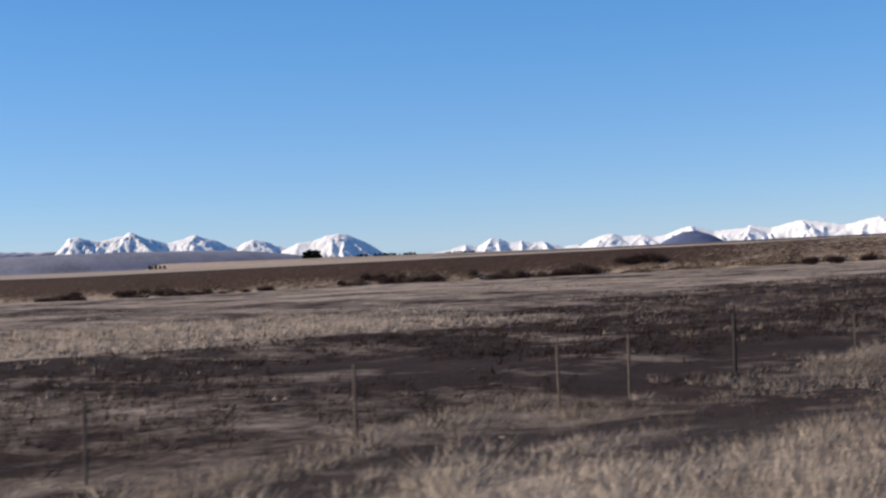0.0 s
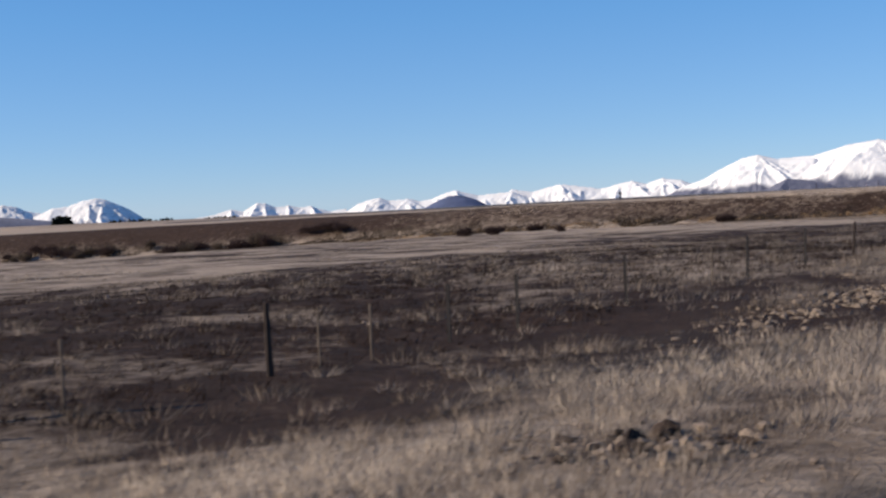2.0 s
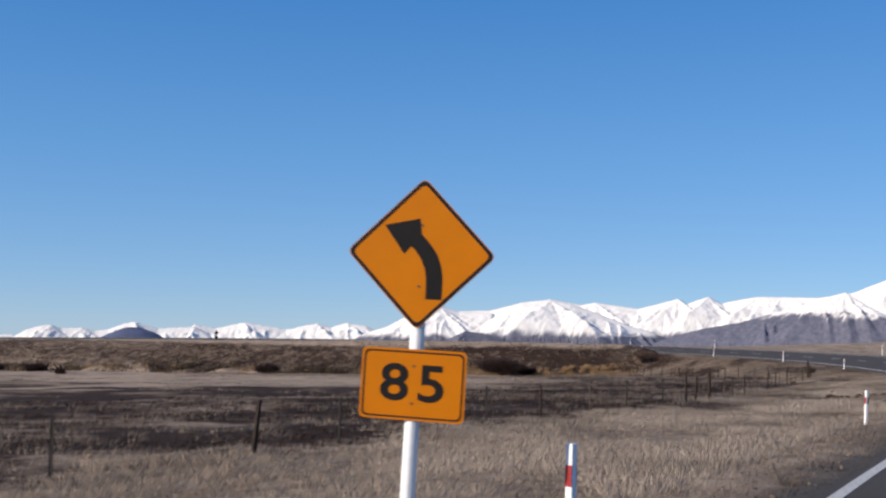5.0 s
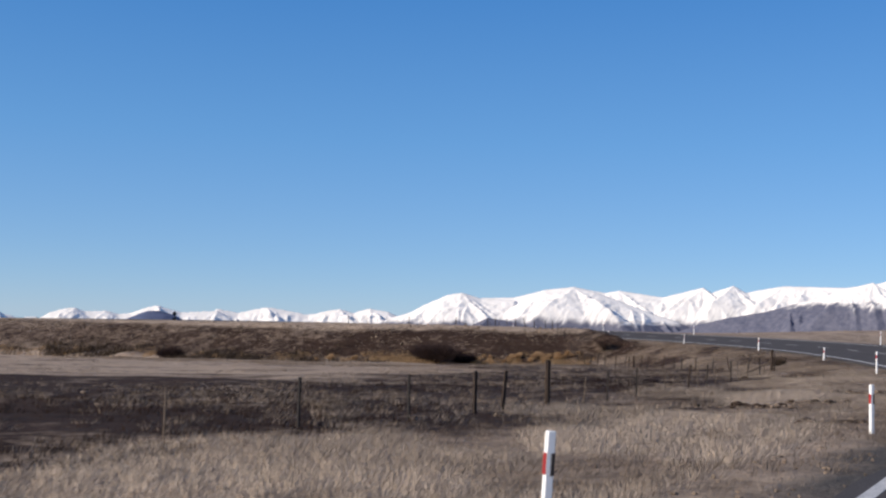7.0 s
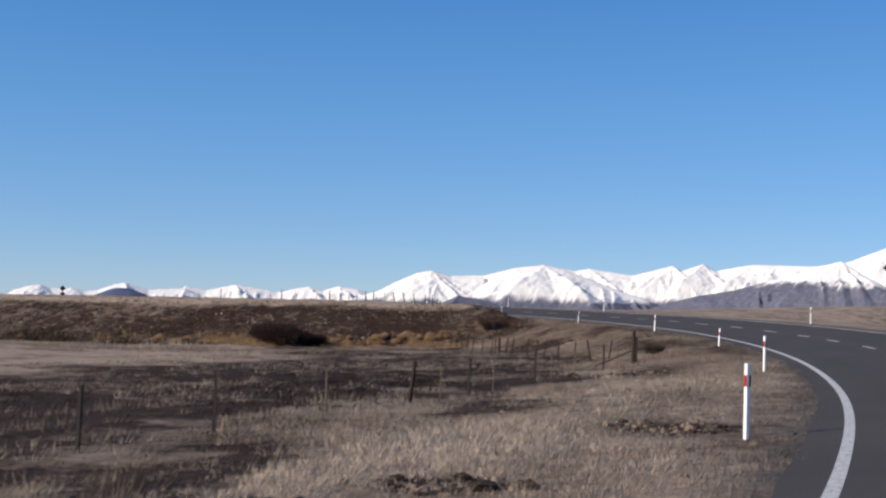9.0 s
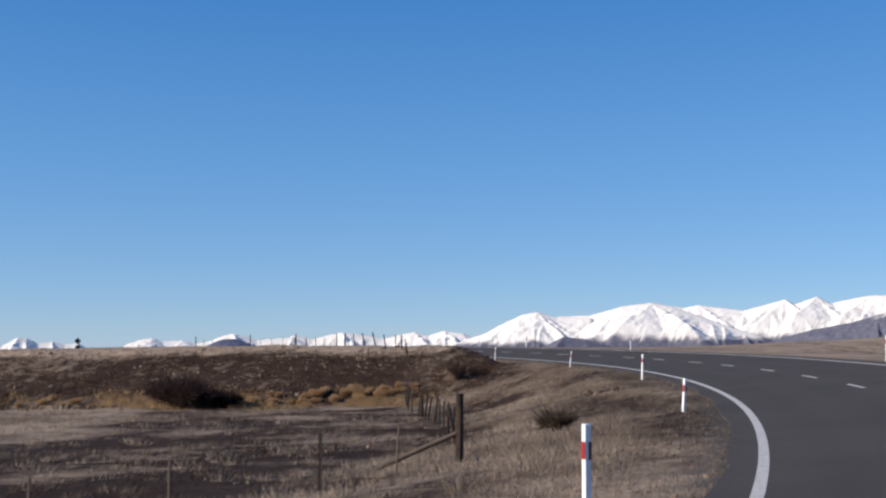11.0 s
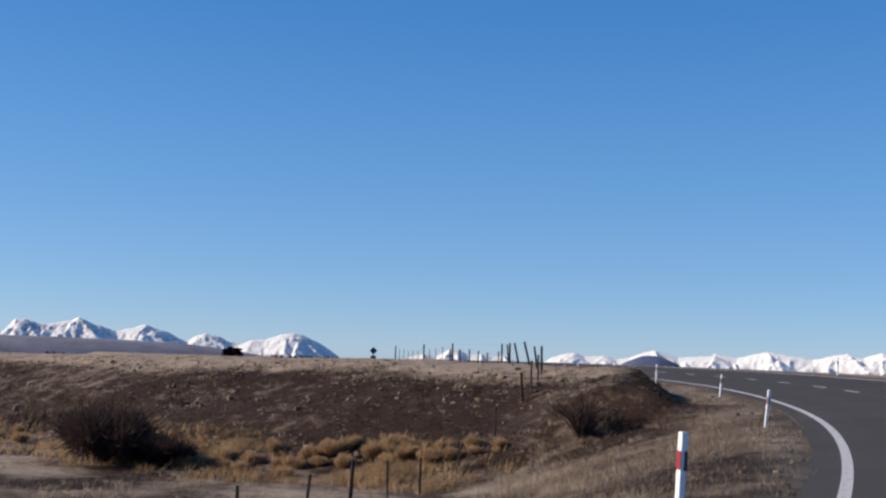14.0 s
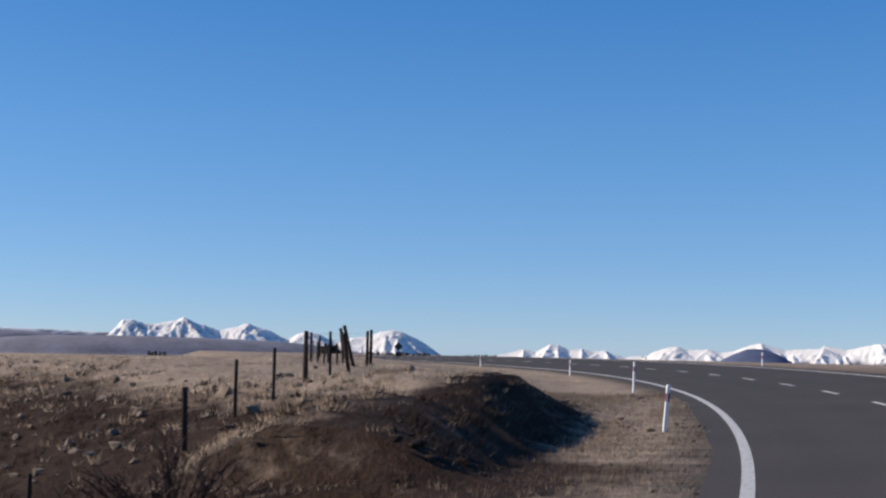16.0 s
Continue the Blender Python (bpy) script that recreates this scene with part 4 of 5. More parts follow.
KINDS = {"strainer": (1.25,), "wood": (1.0,), "batten": (0.85,), "steel": (0.95,), "tall": (1.2,), "rod": (0.74,), "stub": (1.05,), "low": (0.7,)}
MAIN = [(-6.0, -14.0, "wood", 0, 0), (-9.0, -6.0, "steel", 0, 0), (-11.13, 2.44, "batten", 1, 0), (-11.68, 5.51, "batten", 0, 0), (-12.3, 8.72, "batten", -1, 0), (-12.75, 10.24, "batten", 1, 0), (-13.6, 13.05, "steel", 1, 0), (-14.46, 16.81, "rod", 0, 1), (-15.4, 20.9, "wood", 2, 1),
    (-15.78, 22.81, "batten", 0, 0), (-16.62, 26.66, "steel", 0, -1), (-17.1, 28.8, "wood", -1, 0), (-17.56, 30.5, "strainer", 0.5, 0), (-17.54, 31.38, "batten", 0, 0), (-17.5, 34.25, "wood", 0, 1), (-17.64, 35.17, "batten", 0, 0), (-17.81, 36.22, "batten", 1, 0), (-18.1, 38.03, "steel", 0, 0), (-18.36, 39.83, "steel", 0.5, 0),
    (-18.75, 43.2, "steel", -1, 0), (-19.2, 46.6, "batten", 0, 0), (-19.4, 48.2, "steel", 0, -1), (-20.07, 51.7, "steel", 0.5, 0), (-20.56, 54.85, "wood", 1, -6), (-21.0, 57.9, "rod", 0, 0), (-21.75, 63.0, "steel", 0, 0), (-22.04, 64.7, "steel", 0, 0),
    (-22.26, 66.3, "steel", 0, 0), (-23.04, 71.5, "steel", 0, 0), (-23.21, 73.0, "steel", 0, 0), (-23.85, 78.0, "wood", 2, -5), (-24.3, 81.1, "steel", 0, 0), (-24.7, 84.6, "batten", 0, 0), (-25.1, 88.3, "steel", 0, 0), (-25.5, 92.0, "wood", 0, 2),
    (-25.9, 96.0, "batten", 0, 0), (-26.2, 99.5, "steel", 0, 0), (-26.4, 103.2, "steel", 0, 1), (-26.69, 106.2, "wood", 0, 0), (-26.93, 107.8, "wood", 3, -4), (-27.65, 111.3, "strainer", 0, 0), (-28.1, 114.3, "batten", 2, -3), (-28.48, 116.6, "steel", 1, 0),
    (-28.99, 119.8, "steel", 0, 0), (-29.55, 123.4, "batten", 0, 0), (-30.3, 127.3, "wood", 3, -6), (-30.6, 129.03, "batten", 0, 0), (-30.91, 130.8, "steel", 1, 0), (-31.21, 132.5, "batten", 0, 0), (-31.77, 135.83, "steel", 0, 0), (-31.98, 137.25, "batten", -1, 0), (-32.3, 139.4, "batten", 0, 0), (-32.8, 142.6, "steel", 0, 0), (-33.4, 145.0, "batten", 0, -5), (-33.75, 147.2, "strainer", 0, 0), (-33.5, 146.9, "wood", 0, 0)]
SECOND = [(-33.75, 147.2, "wood", 0, 0), (-36.3, 150.4, "steel", 8, 0), (-38.4, 153.0, "wood", -10, 4), (-40.6, 155.6, "steel", 7, 0), (-42.8, 158.2, "wood", 0, 0), (-44.85, 160.55, "steel", 2, 0), (-45.85, 161.6, "steel", -2, 0), (-47.5, 163.3, "wood", 5, -5), (-48.9, 164.8, "batten", 9, -4), (-50.1, 166.05, "wood", 5, -10), (-51.05, 167.0, "wood", 4, -9), (-52.2, 168.2, "stub", 0, 0), (-53.05, 169.1, "steel", 1, -4), (-53.7, 169.75, "steel", 5, -5), (-55.2, 171.1, "steel", 2, 2),
    (-57.4, 173.4, "steel", 4, -3), (-59.0, 175.2, "wood", 4, 0), (-60.6, 177.0, "steel", 3, 3), (-62.2, 178.8, "steel", 0, 0), (-64.2, 181.2, "steel", 0, 0), (-66.3, 183.8, "steel", 0, 0), (-68.47, 186.3, "wood", -5, 0), (-69.47, 187.35, "steel", 0, 0), (-70.4, 188.3, "steel", -1, 0), (-71.6, 189.3, "wood", -2, 0), (-73.0, 190.3, "steel", -3, 0),
    (-75.0, 191.5, "wood", -4, 8), (-76.6, 192.2, "wood", -7, 12), (-78.0, 192.6, "wood", -6, 11), (-79.4, 193.0, "steel", -3, 5), (-80.7, 193.3, "low", 0, 2), (-82.0, 193.5, "low", 0, 0), (-83.5, 193.9, "low", 2, -2), (-84.6, 194.1, "low", 0, 0), (-85.8, 194.3, "low", 0, 3), (-87.5, 194.7, "low", 0, 0)]
TOP = [(-82.2, 194.9, "tall", 0, 0), (-83.5, 195.3, "tall", 0, 0), (-87.6, 194.9, "wood", 0, 0)] + [(-89.9 - 2.4 * k, 195.66 + 0.96 * k, "wood" if k % 6 == 3 else "rod", (k * 5) % 4 - 1.5, 0) for k in range(10)]
fence("old farm fence of mixed wooden and steel posts beside verge", along(MAIN, KINDS))
fence("crooked farm fence with leaning posts climbing the terrace bank", along(SECOND, KINDS))
fence("wire fence with thin posts along the top of the terrace", along(TOP, KINDS))


def brace(a, b):
    pole = tagged(new("fence_brace"), "weathered pole propped against the gate post", "fence brace")
    base = Vector((a[0], a[1], height(a[0], a[1])))
    pole.location = base
    part("pole", rod(bmesh.new(), (0, 0, 0.05), Vector(b) - base, 0.05, 0.045, 8, 0.008, 3), PALE_WOOD, pole)


brace((-35.0, 146.3), (-33.8, 147.15, height(-33.8, 147.15) + 0.52))


# ---------------------------------------------------------------- grass and scrub
rng = np.random.default_rng(7)


def tufts(name, x, y, size, blades, mat, label, category, shade, spread=0.45, width=0.008, lean=(0.28, 0.3), bent=True, mat_width=0.9):
    """Tufts of dry grass as one mesh: each a spray of blades, combed by the wind."""
    n = len(x)
    z = ground_height(x, y)
    bx, by, bz, bs = (np.repeat(v, blades) for v in (x, y, z, size))
    k = n * blades
    ang = rng.uniform(0, 2 * np.pi, k)
    out = rng.uniform(0.05, 1.0, k) * spread * bs
    tall = bs * rng.uniform(0.45, 1.15, k)
    foot_r = np.sqrt(rng.uniform(0, 1, k)) * mat_width * bs
    fx, fy = bx + np.cos(ang) * foot_r, by + np.sin(ang) * foot_r
    tx, ty = fx + np.cos(ang) * out + lean[0] * tall, fy + np.sin(ang) * out + lean[1] * tall
    w = width * rng.uniform(0.6, 1.4, k) * (0.7 + bs)
    face = rng.uniform(0, 2 * np.pi, k)
    wx, wy = np.cos(face) * w, np.sin(face) * w
    low = [np.stack([fx - wx, fy - wy, bz - 0.03], -1), np.stack([fx + wx, fy + wy, bz - 0.03], -1)]
    tip = np.stack([tx, ty, bz + tall], -1)
    if bent:
        mx, my = fx + (tx - fx) * 0.35, fy + (ty - fy) * 0.35
        mid = [np.stack([mx + wx * 0.8, my + wy * 0.8, bz + tall * 0.6], -1), np.stack([mx - wx * 0.8, my - wy * 0.8, bz + tall * 0.6], -1)]
        v, c = np.stack([*low, *mid, tip], 1).reshape(-1, 3), 5
        i = np.arange(k)[:, None] * 5
        f = np.concatenate([i + [0, 1, 2], i + [0, 2, 3], i + [3, 2, 4]])
    else:
        v, c = np.stack([*low, tip], 1).reshape(-1, 3), 3
        f = np.arange(k)[:, None] * 3 + np.array([0, 1, 2])
    s = np.clip(np.repeat(shade, blades) + rng.uniform(-0.05, 0.05, k), 0, 1)
    ob = from_arrays(name, v, f, mat, shade=np.repeat(s, c), smooth=True)
    # soft shading: the blades of a tuft share the light of the sward
    nx, ny = np.cos(ang) * 0.25 - 0.15, np.sin(ang) * 0.25 - 0.13
    nv = np.stack([nx, ny, np.ones(k)], -1)
    nv /= np.linalg.norm(nv, axis=1)[:, None]
    ob.data.normals_split_custom_set_from_vertices(np.repeat(nv, c, axis=0).tolist())
    return tagged(ob, label, category, kind="stuff")


def sow(count, x0, x1, y0, y1, keep):
    x, y = rng.uniform(x0, x1, count), rng.uniform(y0, y1, count)
    k = rng.uniform(0, 1, count) < keep(x, y)
    return x[k], y[k]


def sow_verge(count, near, far, lo, hi):
    """Places strewn along the road's left side, at distances near to far from the edge line."""
    a, b = np.searchsorted(LINE[:, 1], lo), np.searchsorted(LINE[:, 1], hi)
    j = rng.integers(a, b, count)
    off = rng.uniform(near, far, count)
    x = LINE[j, 0] - NORMAL[j, 0] * off + TANGENT[j, 0] * rng.uniform(-0.6, 0.6, count)
    y = LINE[j, 1] - NORMAL[j, 1] * off + TANGENT[j, 1] * rng.uniform(-0.6, 0.6, count)
    lat, _ = beside(x, y)
    k = lat < -near * 0.95
    return x[k], y[k]


def speckle(x, y, base, patch, seed, scale=4.0, spread=0.1):
    return np.clip(base + patch * (fractal(x / scale, y / scale, 4, seed) - 0.5) * 2 + rng.normal(0, spread, len(x)), 0, 1)


def make_grass():
    # long straw grass on the verge, in drifts, thinner where the stones lie
    x, y = sow_verge(66000, 1.9, 12.2, -6, 205)
    lat, near = beside(x, y)
    drift = smooth(0.32, 0.62, fractal((x + 0.6 * y) / 2.2, (y - 0.6 * x) / 6.0, 4, 29))
    stony = np.exp(-((lat + 6.0) / 1.2) ** 2) * smooth(33, 39, y) * smooth(63, 56, y) * (0.5 + 0.5 * smooth(0.35, 0.6, fractal(x / 2.0, y / 2.0, 3, 36)))
    k = rng.uniform(0, 1, len(x)) < (0.06 + 0.5 * smooth(52, 64, y) * smooth(142, 130, y) * (1 - 0.7 * smooth(98, 108, y) * smooth(-5.0, -8.0, lat)) + 0.84 * drift) * smooth(-11.2, -9.6, lat - verge_reach(y) + 1.2 * (drift - 0.5)) * (1 - 0.6 * stony) * (1 - 0.5 * smooth(176, 188, y) * smooth(-7.5, -5, lat)) * (1 - 0.95 * smooth(186, 189, LINE[near, 1]) * smooth(202, 198, LINE[near, 1]) * smooth(-5.2, -4.4, lat) * smooth(-2.2, -2.8, lat)) * (1 - 0.9 * scarred(x, y)) * (1 - 0.55 * worn_verge(lat, y)) * (1 - 0.7 * smooth(124, 138, y) * smooth(0.47, 0.62, fractal(x / 2.4, y / 3.2, 3, 77)))
    x, y, drift, lat = x[k], y[k], drift[k], lat[k]
    tufts("tussock_grass", x, y, rng.uniform(0.06, 0.115, len(x)) * (0.55 + 0.8 * drift), 30, TUSSOCK,
          "pale straw-coloured tussock grass on the verge", "grass", np.clip(speckle(x, y, 0.33, 0.5, 83, 3.0, 0.03) + 0.36 * drift + 0.24 * smooth(50, 62, y) * smooth(142, 130, y) - 0.28 * smooth(128, 160, y) - 0.2 * smooth(-5.5, -9.5, lat) - 0.2 * worn_verge(lat, y) + 0.1 * smooth(96, 106, y) * smooth(138, 128, y) * smooth(-7.0, -4.5, lat), 0, 1), 1.3, 0.0058, bent=False, mat_width=2.2)
    # a few taller clumps
    x, y = sow_verge(3000, 3.0, 11.0, -6, 205)
    k = rng.uniform(0, 1, len(x)) < smooth(0.5, 0.68, fractal(x / 3, y / 4, 3, 84))
    x, y = x[k], y[k]
    tufts("tall_tussock", x, y, rng.uniform(0.12, 0.2, len(x)), 46, TUSSOCK, "taller bleached tussocks standing on the verge", "grass", np.clip(speckle(x, y, 0.6, 0.35, 86, 4.0, 0.06) - 0.2 * smooth(136, 165, y), 0, 1), 1.5, 0.006, bent=False)
    # short mown grass beside the seal
    x, y = sow_verge(27000, 0.6, 4.0, -6, 205)
    k = rng.uniform(0, 1, len(x)) < 0.3 + 0.7 * smooth(0.35, 0.6, fractal(x / 2, y / 2, 3, 85))
    x, y = x[k], y[k]
    tufts("short_grass", x, y, rng.uniform(0.05, 0.14, len(x)), 11, TUSSOCK, "short dry grass beside the road seal", "grass",
          np.clip(speckle(x, y, 0.3, 0.5, 87, 2.5) - 0.12 * smooth(135, 165, y), 0, 1), 1.2, 0.004, bent=False)
    # the field: low dark heath with paler tufts
    x, y = sow(70000, -48, -11, -4, 175, lambda a, b: smooth(-9, -11, beside(a, b)[0]) * smooth(-55, -20, a) * (above_foot(a, b) < 2) * smooth(0.3, 0.55, fractal(a / 5, b / 5, 3, 88)))
    tufts("heath_tufts", x, y, rng.uniform(0.05, 0.17, len(x)), 9, HEATH, "low dark heath and dead grass in the field", "grass",
          speckle(x, y, 0.4, 0.6, 89, 6), 1.2, 0.011, bent=False)
    x, y = sow(40000, -115, -11, -4, 185, lambda a, b: smooth(-9, -11, beside(a, b)[0]) * (above_foot(a, b) < 0) * smooth(0.52, 0.7, fractal(a / 9, b / 6, 4, 91)) * smooth(-130, -40, a) * (1 - 0.75 * smooth(45, 20, b)))
    tufts("pale_tufts", x, y, rng.uniform(0.07, 0.2, len(x)), 12, TUSSOCK, "scattered pale tufts of grass in the field", "grass",
          speckle(x, y, 0.38, 0.4, 93), 1.0, 0.011, bent=False)
    x, y = sow(40000, -125, -48, 166, 208, lambda a, b: smooth(1, 4, above_foot(a, b)) * smooth(14, 11, above_foot(a, b)) * smooth(-2.5, -4.5, beside(a, b)[0]) * smooth(0.3, 0.6, fractal(a / 1.8, b / 1.8, 3, 98)))
    tufts("bank_heath", x, y, rng.uniform(0.06, 0.2, len(x)), 9, HEATH, "low dark heath and dead grass on the terrace bank", "grass",
          speckle(x, y, 0.5, 0.6, 94, 3), 1.2, 0.011, bent=False)
    x, y = sow(8200, -70, -11, 18, 178, lambda a, b: smooth(-5.5, -7.5, beside(a, b)[0]) * smooth(-34, -14, beside(a, b)[0]) * (0.45 + 0.55 * smooth(0.42, 0.6, fractal(a / 7, b / 7, 3, 76))) * (above_foot(a, b) < -2.5))
    tufts("field_clumps", x, y, rng.uniform(0.1, 0.24, len(x)), 44, TUSSOCK, "soft pale clumps of dead grass dotted over the field", "grass",
          speckle(x, y, 0.36, 0.3, 75), 1.1, 0.006, bent=False, mat_width=2.0)
    # a drift of bleached grass beyond the dark strip
    x, y = sow(34000, -62, -20, -30, 30, lambda a, b: smooth(-25.0, -27.5, beside(a, b)[0] + 2.5 * (fractal(a / 16, b / 16, 3, 24) - 0.5)) * smooth(-41, -36, beside(a, b)[0]) * smooth(26, 13, b) * (0.7 + 0.3 * fractal(a / 4, b / 4, 3, 96)))
    tufts("bleached_grass", x, y, rng.uniform(0.08, 0.22, len(x)), 10, TUSSOCK, "drift of bleached pale grass in the field", "grass",
          speckle(x, y, 0.8, 0.3, 92), 1.2, 0.012, bent=False)
    # golden tussock at the foot of the terrace, dry grass on it and on its brow
    x, y = sow(52000, -215, -63, 140, 200, lambda a, b: np.exp(-((above_foot(a, b) - 1.2) / 2.6) ** 2) * smooth(4.8, 3.4, above_foot(a, b)) * smooth(-4.5, -7, beside(a, b)[0]) * (0.08 + 0.92 * smooth(0.45, 0.62, fractal(a / 4, b / 4, 3, 95))))
    tufts("golden_tussock", x, y, rng.uniform(0.18, 0.5, len(x)), 26, GOLD, "golden tussock along the foot of the terrace", "grass",
          speckle(x, y, 0.6, 0.4, 97), 1.1, 0.011, bent=False)
    x, y = sow(26000, -86, -62, 170, 186, lambda a, b: np.exp(-((above_foot(a, b) - 2.4) / 2.2) ** 2) * smooth(6.0, 4.6, above_foot(a, b)) * smooth(0.42, 0.6, fractal(a / 2.0, b / 2.0, 3, 90)) * smooth(-7, -10, beside(a, b)[0]) * (0.3 + 0.7 * smooth(-76.5, -73.5, a)))
    tufts("golden_tussock", x, y, rng.uniform(0.12, 0.3, len(x)), 22, GOLD, "thick golden grass below the terrace bank", "grass",
          speckle(x, y, 0.7, 0.4, 82, 2.0), 1.1, 0.009, bent=False)
    x, y = sow(30000, -105, -46, 148, 182, lambda a, b: (above_foot(a, b) < 0.5) * smooth(-22, -12, above_foot(a, b)) * smooth(-19.5, -24, beside(a, b)[0]) * smooth(167, 161, b) * smooth(0.3, 0.6, fractal(a / 6, b / 3, 3, 80)))
    tufts("flat_grass", x, y, rng.uniform(0.07, 0.2, len(x)), 12, TUSSOCK, "dull dry grass on the flat below the terrace", "grass",
          speckle(x, y, 0.38, 0.45, 78, 4.0), 1.2, 0.01, bent=False)
    x, y = sow(90000, -190, -46, 165, 235, lambda a, b: smooth(0, 3, above_foot(a, b)) * smooth(60, 20, above_foot(a, b)) * smooth(-1.6, -3, beside(a, b)[0]) * (0.08 + 0.92 * smooth(0.42, 0.62, fractal(a / 4, b / 4, 3, 99))) * (0.26 + 0.74 * smooth(10.0, 12.5, above_foot(a, b))) * (1 - np.exp(-((beside(a, b)[0] + 3.8) / 1.2) ** 4) * smooth(186, 189, b) * smooth(208, 204, b)) * (1 - 0.3 * smooth(186, 189, b) * smooth(206, 202, b) * smooth(-7.5, -6, beside(a, b)[0])))
    d = above_foot(x, y)
    tufts("terrace_grass", x, y, rng.uniform(0.06, 0.14, len(x)), 16, TUSSOCK, "thin dry grass on the terrace bank and brow", "grass",
          np.clip(speckle(x, y, 0.25, 0.5, 101, 3) + 0.5 * smooth(9, 13, d), 0, 1), 1.3, 0.009, bent=False, mat_width=2.2)


def make_golden_clumps():
    """Rounded golden tussocks, each by itself, in a broken row along the foot of the bank."""
    pick = random.Random(17)
    shapes = []
    for k in range(5):
        spray = np.random.default_rng(60 + k)
        n = 420
        a, r = spray.uniform(0, 6.283, n), np.sqrt(spray.uniform(0, 1, n))
        wide, tall = 0.2 + 0.5 * r, 0.66 - 0.34 * r + spray.normal(0, 0.09, n)
        fx, fy = np.cos(a) * r * 0.24, np.sin(a) * r * 0.24
        tip = np.stack([fx + np.cos(a) * wide * 0.5 + 0.12, fy + np.sin(a) * wide * 0.5 + 0.1, tall], -1)
        mid = np.stack([fx + np.cos(a) * wide * 0.3 + 0.03, fy + np.sin(a) * wide * 0.3 + 0.03, tall * 0.8], -1)
        way = spray.uniform(0, 6.283, n)
        w = np.stack([np.cos(way), np.sin(way), 0 * way], -1) * 0.012
        foot = np.stack([fx, fy, 0 * fx - 0.04], -1)
        v = np.stack([foot - w, foot + w, mid + w, mid - w, tip], 1).reshape(-1, 3)
        i = np.arange(n)[:, None] * 5
        f = np.concatenate([i + [0, 1, 2], i + [0, 2, 3], i + [3, 2, 4]])
        shade = np.clip(0.55 + spray.normal(0, 0.16, n) + 0.25 * (tall - 0.4), 0, 1)
        ob = from_arrays("golden_clump", v, f, GOLD, shade=np.repeat(shade, 5), smooth=True)
        shapes.append(ob.data)
        bpy.data.objects.remove(ob)
    spots = [(-91.0, 172.2), (-88.2, 173.4), (-87.4, 172.4), (-98.7, 167.7), (-84.6, 172.9), (-87.9, 170.9)]
    spots += [(-73.4 + 7.2 * f + pick.gauss(0, 0.8), 176.8 + 5.4 * f + pick.gauss(0, 0.8)) for f in (pick.random() for _ in range(52))]
    for x, y in spots:
        if above_foot(np.array([x]), np.array([y]))[0] > 5.2:
            continue
        ob = tagged(new("golden_clump", pick.choice(shapes)), "rounded golden tussock at the foot of the terrace bank", "tussock", "golden tussocks below the bank")
        size = pick.uniform(0.38, 0.85)
        ob.matrix_world = Matrix.Translation((x, y, height(x, y))) @ pose(0, 0, 0, 0, 0, pick.uniform(-60, 60)) @ Matrix.Diagonal((size * pick.uniform(0.9, 1.3), size, size * pick.uniform(0.75, 1.15), 1))


def make_low_scrub():
    """Knee-high dead scrub and khaki grass in an uneven belt along the terrace's foot."""
    k = rng.integers(0, len(FOOT_LINE), 190000)
    far = smooth(-90, -200, FOOT_LINE[k, 0])
    x = FOOT_LINE[k, 0] + rng.normal(0, 2.5, len(k)) + rng.uniform(-4, 4, len(k)) * far
    y = FOOT_LINE[k, 1] + rng.normal(0, 2.5, len(k)) + rng.uniform(-2, 9, len(k)) * far
    keep = (rng.uniform(0, 1, len(k)) < smooth(0.42, 0.6, fractal(x / 7, y / 7, 4, 121))) & (x < -80) & (x > -520)
    x, y = x[keep], y[keep]
    tufts("low_scrub", x, y, rng.uniform(0.25, 0.8, len(x)), 10, SCRUB, "knee-high khaki scrub along the foot of the terrace", "scrub",
          speckle(x, y, 0.45, 0.7, 123, 5.0, 0.2), 1.1, 0.03, bent=False)


